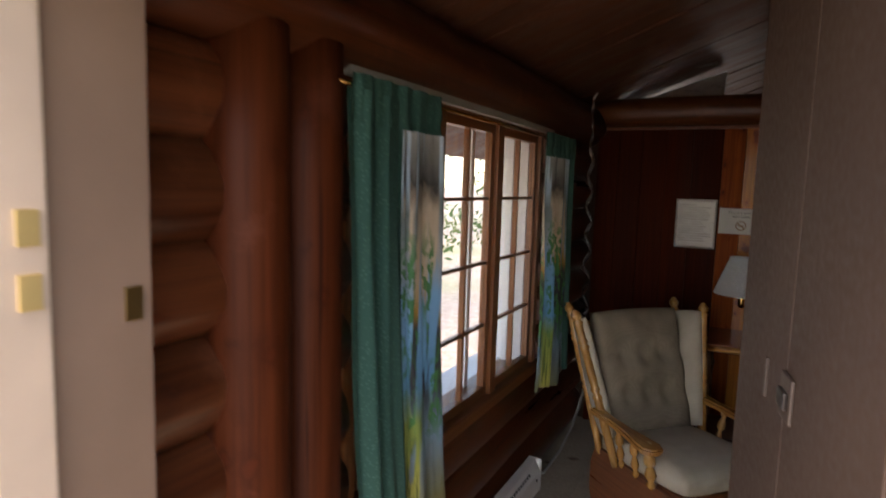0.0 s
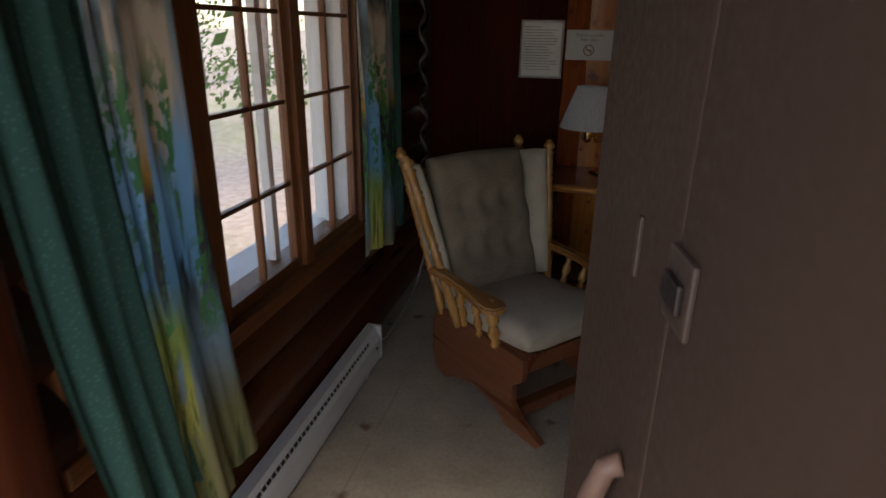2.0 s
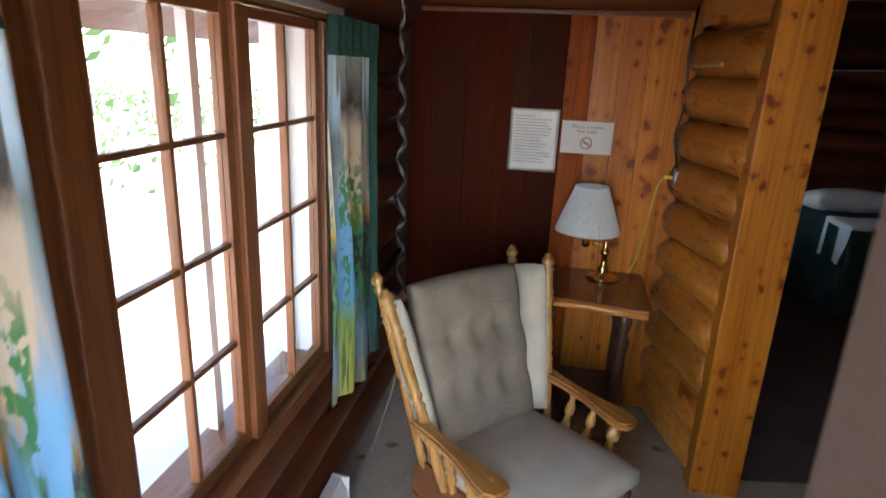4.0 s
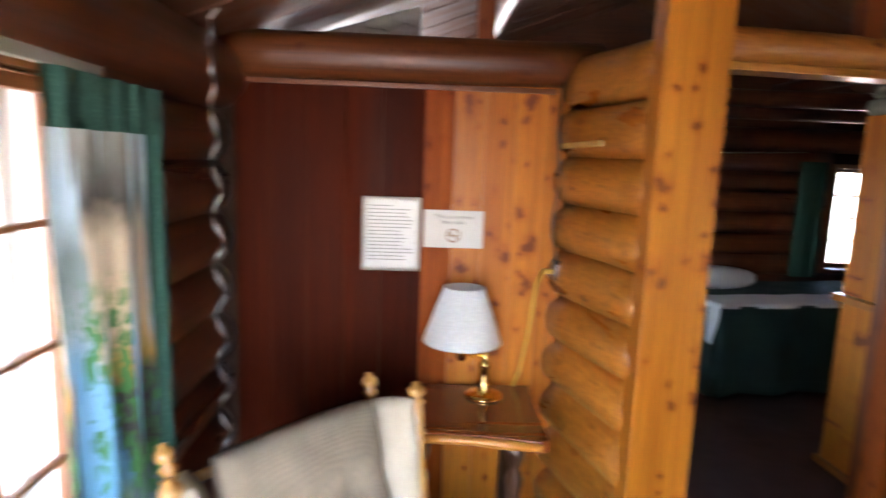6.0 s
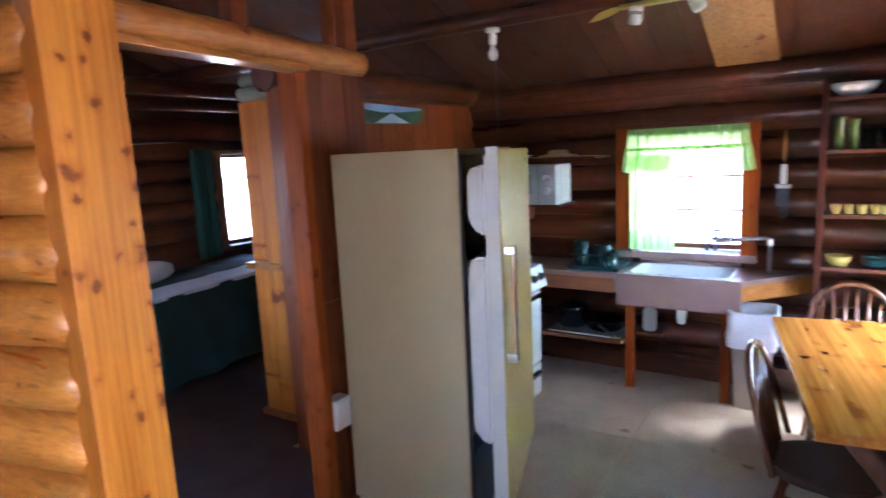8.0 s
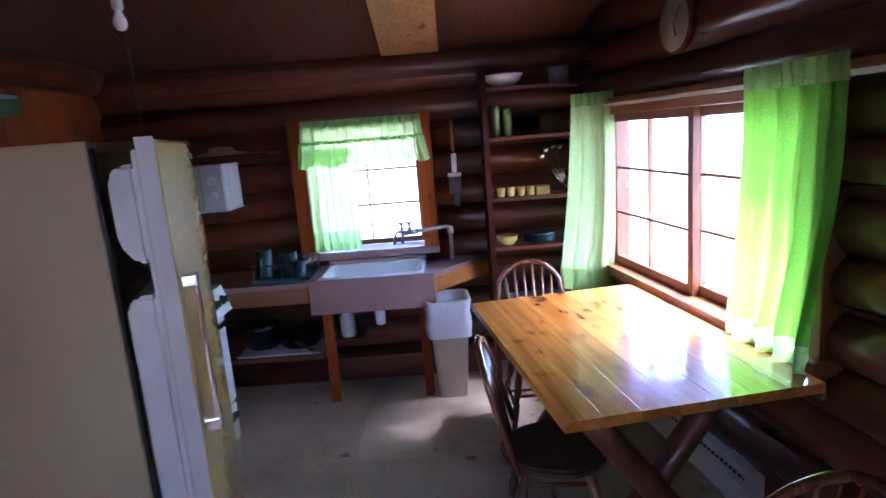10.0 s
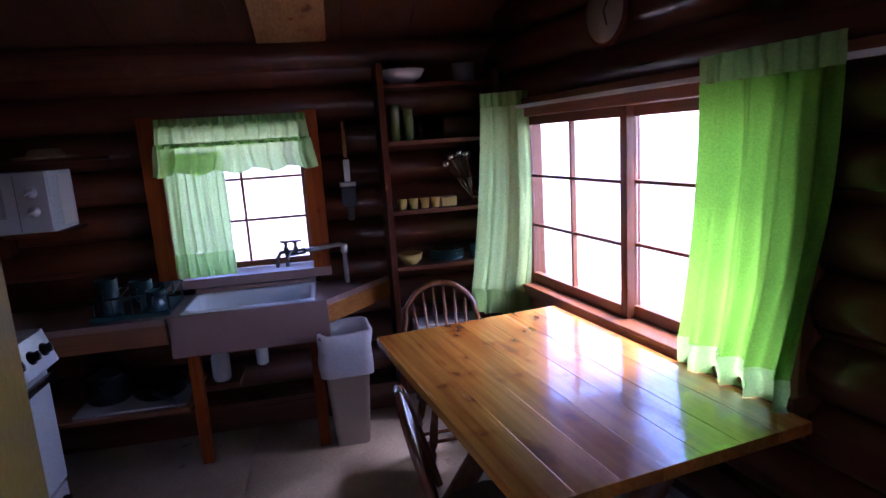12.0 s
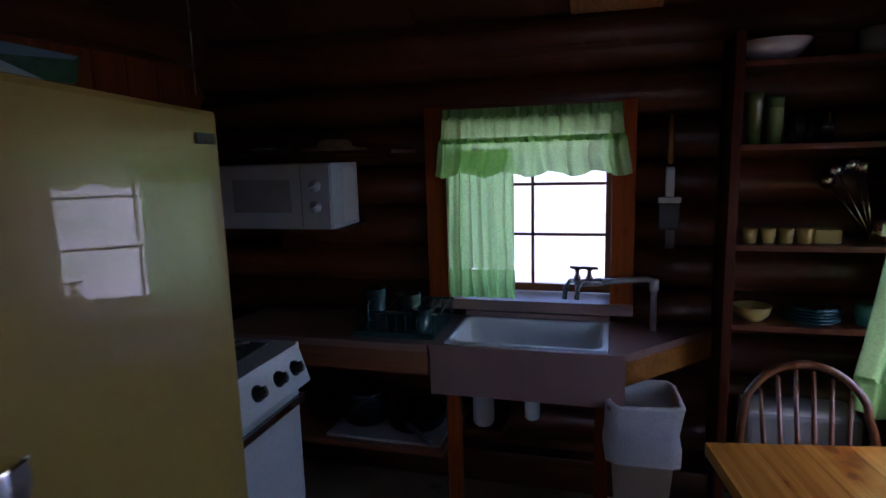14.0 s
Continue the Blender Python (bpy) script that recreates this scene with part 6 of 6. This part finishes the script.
def bulb_holder(x, y, ztop, cord):
    b = thing("light_fixture", "bare white bulb holder hanging below the purlin", "light fixture", Matrix.Translation((x, y, ztop)), group="bare bulb holders")
    part("canopy", lathe([(0.0, 0), (0.045, 0), (0.045, -0.02), (0.02, -0.03), (0, -0.031)], 18), PORC, b)
    part("socket", lathe([(0.018, -0.03), (0.024, -0.04), (0.024, -0.09), (0.016, -0.095), (0, -0.096)], 16), PORC, b)
    part("bulb", lathe([(0.012, -0.09), (0.016, -0.11), (0.028, -0.135), (0.03, -0.155), (0.02, -0.178), (0, -0.185)], 18), plain("frosted_bulb", (0.72, 0.72, 0.7), 0.2), b)
    if cord:
        part("pull_cord", rod((0.03, 0, -0.03), (0.03, 0, -0.6), 0.0022, seg=6), INK, b)


bulb_holder(4.0, 3.45, 2.345, True)


def ceiling_light():
    """Brass bar under the purlin with two frosted bulbs and a leaf-shaped arm."""
    f = thing("ceiling_light", "brass ceiling light with two frosted white bulbs under the purlin", "ceiling light", Matrix.Translation((4.0, 2.58, 2.345)))
    OLD = plain("dull_brass", (0.42, 0.33, 0.09), 0.35, 0.6)
    part("bar", box(-0.03, -0.3, -0.02, 0.03, 0.12, 0.0, 0.006), OLD, f)
    for y, zz, tilt in ((0.04, 0.0, 8), (-0.23, 0.05, -24)):
        m = Matrix.Translation((0, y, -0.015 + zz * 0.3)) @ Matrix.Rotation(radians(tilt), 4, "X")
        b = part("bulb", lathe([(0.026, -0.03), (0.034, -0.045), (0.036, -0.07), (0.031, -0.088), (0.0, -0.093)], 18, m=m), PORC, f, "frosted white bulb")
        part("socket", lathe([(0.03, 0.0), (0.036, -0.006), (0.036, -0.02), (0.03, -0.029)], 18, m=m), PORC, f)
        part("collar", lathe([(0.034, -0.0295), (0.038, -0.034), (0.038, -0.04), (0.034, -0.044)], 18, m=m), GALV, b)
    leaf = prism([(0.0, 0.0), (0.05, 0.022), (0.13, 0.026), (0.2, 0.0), (0.13, -0.012), (0.05, -0.01)], -0.004, 0.004, m=Matrix.Translation((0, 0.1, -0.012)) @ Matrix.Rotation(radians(90), 4, "Z") @ Matrix.Rotation(radians(14), 4, "Y") @ Matrix.Rotation(radians(70), 4, "X"))
    part("arm", leaf, OLD, f, "pointed dull yellow arm")


ceiling_light()
sgn = thing("painted_saw", "hand saw blade painted with a blue lake and green trees", "wall sign", Matrix.Translation((3.99, 4.235, 1.915)))
prof = [(-0.39, 0.06), (-0.2, 0.062), (0.0, 0.055), (0.2, 0.05), (0.39, 0.045), (0.37, -0.02), (0.36, -0.06), (0.1, -0.068), (-0.2, -0.065), (-0.36, -0.05), (-0.385, -0.01)]
bm = bmesh.new()
a = [bm.verts.new((x, 0, z)) for x, z in prof]
b = [bm.verts.new((x, 0.012, z)) for x, z in prof]
bm.faces.new(a), bm.faces.new(b[::-1])
for i in range(len(a)):
    bm.faces.new((a[i], a[(i + 1) % len(a)], b[(i + 1) % len(a)], b[i]))
part("blade", tidy(bm), plain("painted_trees", (0.03, 0.09, 0.045), 0.4, var=0.5, scale=30), sgn)
part("painted_sky", prism([(-0.3, 0.03), (-0.1, 0.008), (0.1, 0.012), (0.36, 0.03), (0.38, 0.045), (0.2, 0.05), (-0.2, 0.06), (-0.36, 0.056)], 0.0005, 0.0015, m=Matrix.Rotation(radians(90), 4, "X")), plain("painted_sky", (0.16, 0.27, 0.42), 0.4, var=0.2), sgn)
part("painted_lake", prism([(-0.16, -0.062), (-0.02, -0.01), (0.02, 0.004), (0.06, -0.01), (0.22, -0.06)], 0.001, 0.002, m=Matrix.Rotation(radians(90), 4, "X")), plain("painted_water", (0.36, 0.45, 0.56), 0.4, var=0.2), sgn)
ol = thing("outlet_box", "white plastic electrical outlet box on the jamb", "outlet")
part("box", box(2.565, 3.53, 0.44, 2.66, 3.6, 0.58, 0.006), WHITE, ol)
part("cover", box(2.57, 3.526, 0.45, 2.655, 3.53, 0.57, 0.003), PORC, ol)
sw = thing("wall_socket", "small black socket with a yellow plug in the log corner", "socket")
part("box", box(1.36, 3.93, 1.22, 1.4, 3.975, 1.3, 0.004), BLACK, sw)
part("face", box(1.365, 3.922, 1.235, 1.395, 3.93, 1.285, 0.002), GALV, sw)
part("plug", box(1.32, 3.935, 1.245, 1.36, 3.96, 1.265, 0.004), plain("yellow_plug", (0.6, 0.4, 0.04), 0.4), sw)
ylc = part("extension_cord", tube([(1.32, 3.95, 1.255), (1.3, 3.97, 1.2), (1.28, 3.975, 1.0), (1.25, 3.975, 0.82), (1.22, 3.95, 0.765)], 0.006), plain("yellow_cord", (0.65, 0.42, 0.05), 0.45))
tagged(ylc, "yellow extension cord hanging down the plank wall", "cord")
bcb = part("black_cable", tube([(1.36, 3.96, 2.0), (1.35, 3.965, 1.8), (1.37, 3.96, 1.6), (1.345, 3.965, 1.45), (1.375, 3.96, 1.3)], 0.006), BLACK)
tagged(bcb, "black cable running down the corner of the logs", "cable")
ch = part("chinking_strip", box(1.36, 3.46, 1.745, 1.378, 3.98, 1.765, 0.006), plain("straw_chinking", (0.5, 0.34, 0.12), 0.8, var=0.3))
tagged(ch, "frayed straw-coloured chinking between two logs", "chinking", kind="structure")

# sheet tucked in the loft above the plank wall
bm = bmesh.new()
bmesh.ops.create_grid(bm, x_segments=40, y_segments=24, size=0.5)
for v in bm.verts:
    x, y = v.co.x, v.co.y
    v.co = Vector((0.42 + x * 0.75, 4.16 + 0.22 * (y + 0.5), 2.13 + 0.26 * (y + 0.5) + 0.03 * noise.noise(Vector((x * 6, y * 9, 1))) + 0.015 * noise.noise(Vector((x * 20, y * 24, 4)))))
    v.co.z = min(v.co.z, roof_z(v.co.x) - 0.012 + 0.006 * noise.noise(v.co * 30))
ls = part("plastic_sheet", bm, plain("silvery_plastic", (0.5, 0.48, 0.46), 0.25, var=0.2, scale=10), smooth=True)
ls.modifiers.new("thickness", "SOLIDIFY").thickness = 0.004
tagged(ls, "crumpled silvery plastic sheet stuffed above the plank wall", "plastic sheet")

# bedroom
M_BED = Matrix.Translation((3.0, 5.66, 0)) @ Matrix.Rotation(radians(8), 4, "Z")
bed = thing("bed", "bed made with a dark green blanket and a white folded sheet", "bed", M_BED)
BL, BW, BZ = 1.8, 0.86, 0.72
part("mattress", box(0.03, 0.03, 0.4, BL, BW, BZ - 0.015, 0.05), plain("mattress_white", (0.6, 0.6, 0.6), 0.9), bed)
part("bed_frame", box(0.06, 0.06, 0.14, BL, BW, 0.4, 0.01), BLACK, bed)
for fx in (0.1, BL - 0.15):
    for fy in (0.1, BW - 0.12):
        part("foot", box(fx, fy, 0.0, fx + 0.06, fy + 0.06, 0.14), BLACK, bed)


def spread(x0, x1, y0, y1, lift, low, seed, nx=70, ny=60):
    """Cloth laid over the bed that falls over the near side and the end, in folds."""
    bm = bmesh.new()
    bmesh.ops.create_grid(bm, x_segments=nx, y_segments=ny, size=0.5)
    for v in bm.verts:
        x, y = x0 + (v.co.x + 0.5) * (x1 - x0), y0 + (v.co.y + 0.5) * (y1 - y0)
        dx, dy = max(0, -x), max(0, -y)
        drop = max(dx, dy)
        fold = 0.03 * min(1, drop * 3)
        px = max(x, 0) - (0.02 + 0.05 * drop + fold * math.sin(y * 14 + seed)) * (dx > 0)
        py = max(y, 0) - (0.02 + 0.05 * drop + fold * math.sin(x * 13 + seed)) * (dy > 0)
        z = BZ + lift - drop + 0.01 * noise.noise(Vector((x * 5, y * 5, seed)))
        v.co = Vector((px, py, max(z, low)))
    return bm


part("blanket", spread(-0.66, BL, -0.66, BW, 0.0, 0.06, 2), plain("dark_green_blanket", (0.008, 0.03, 0.026), 0.95, var=0.25, bumpy=0.4), bed, smooth=True)
part("folded_sheet", spread(-0.3, BL - 0.05, -0.03, 0.3, 0.014, 0.3, 2, ny=24), plain("white_sheet", (0.62, 0.64, 0.68), 0.9, var=0.06), bed, smooth=True)
pw = thing("pillow", "white pillow on the bed", "pillow", M_BED @ Matrix.Translation((0.34, 0.66, BZ + 0.07)) @ Matrix.Rotation(radians(80), 4, "X"))
part("cushion", pillow(-0.32, -0.07, -0.16, 0.32, 0.07, 0.16, 0.5, n=14), plain("pillow_case", (0.62, 0.62, 0.66), 0.9, var=0.05), pw)
bw = part("bedroom_cable", tube([(1.7, 6.7, 1.9), (2.6, 6.7, 1.8), (3.4, 6.72, 1.83), (4.2, 6.75, 1.86)], 0.006), plain("pale_cable", (0.5, 0.5, 0.48), 0.5))
tagged(bw, "pale cable strung along the bedroom wall", "cable")
for y, z in ((5.2, 2.12), (6.1, 2.12)):
    tb = part("tie_pole", rod((1.3, y, z), (5.2, y, z), 0.05, 0.055, 12, wobble=0.1, rings=12, seed=y), LOG_X)
    tagged(tb, "peeled tie pole across the bedroom", "beam", kind="structure")


# ---- trees and distance ----
BARK = plain("grey_bark", (0.16, 0.13, 0.11), 0.95, var=0.35, scale=12, bumpy=0.9)
LEAF = sheer("green_leaves", (0.1, 0.17, 0.055), 0.5, 60.0)


def tree(x, y, h, r, crown_at, crown_r, leaves, seed):
    rnd = random.Random(seed)
    t = thing("tree", "slender forest tree with grey bark and sparse green leaves", "tree", Matrix.Translation((x, y, -0.4)), group="trees outside")
    bm = bmesh.new()
    lean = Vector((rnd.uniform(-0.06, 0.06), rnd.uniform(-0.06, 0.06), 1)) * h
    rod((0, 0, 0), lean, r, r * 0.35, 10, bm=bm, wobble=0.12, rings=10, seed=seed)
    tips = []
    for i in range(9):
        f = rnd.uniform(0.25, 0.95)
        a = rnd.uniform(0, 2 * math.pi)
        b = lean * f
        e = b + Vector((math.cos(a), math.sin(a), rnd.uniform(0.2, 0.7))) * crown_r * rnd.uniform(0.5, 1.0)
        rod(b, e, r * 0.22, r * 0.06, 6, bm=bm)
        tips += [b + (e - b) * rnd.uniform(0.5, 1.0) for _ in range(3)]
    part("trunk", bm, BARK, t)
    lf = bmesh.new()
    for i in range(leaves):
        c = rnd.choice(tips) + Vector((rnd.gauss(0, 1), rnd.gauss(0, 1), rnd.gauss(0, 0.8))) * crown_r * 0.28
        s = rnd.uniform(0.05, 0.12)
        n = Vector((rnd.gauss(0, 1), rnd.gauss(0, 1), rnd.gauss(0, 1))).normalized()
        u = n.orthogonal().normalized()
        w = n.cross(u)
        lf.faces.new([lf.verts.new(c + u * s), lf.verts.new(c + w * s * 0.5), lf.verts.new(c - u * s), lf.verts.new(c - w * s * 0.5)])
    part("crown", lf, LEAF, t)


rt = random.Random(5)
for i in range(16):
    tree(rt.uniform(-16, -4.5), rt.uniform(0, 24), rt.uniform(6, 10), rt.uniform(0.07, 0.16), 0.4, rt.uniform(1.0, 1.8), 700, i)
tree(-3.6, 5.6, 8, 0.13, 0.4, 1.4, 700, 40)
tree(-3.0, 3.9, 6, 0.06, 0.4, 1.0, 500, 43)
tree(3.9, -5.0, 8, 0.2, 0.4, 1.6, 500, 41)
sv = bmesh.new()
rs = random.Random(9)
for i in range(7000):
    x, y = rs.uniform(-22, -5), rs.uniform(-4, 28)
    c = Vector((x, y, -0.3 + abs(rs.gauss(0, 0.5))))
    s = rs.uniform(0.05, 0.13)
    n = Vector((rs.gauss(0, 1), rs.gauss(0, 1), rs.gauss(0, 1))).normalized()
    u = n.orthogonal().normalized()
    sv.faces.new([sv.verts.new(c + u * s), sv.verts.new(c + n.cross(u) * s * 0.5), sv.verts.new(c - u * s), sv.verts.new(c - n.cross(u) * s * 0.5)])
tagged(part("undergrowth", sv, LEAF), "low green undergrowth among the trees", "undergrowth", kind="stuff")
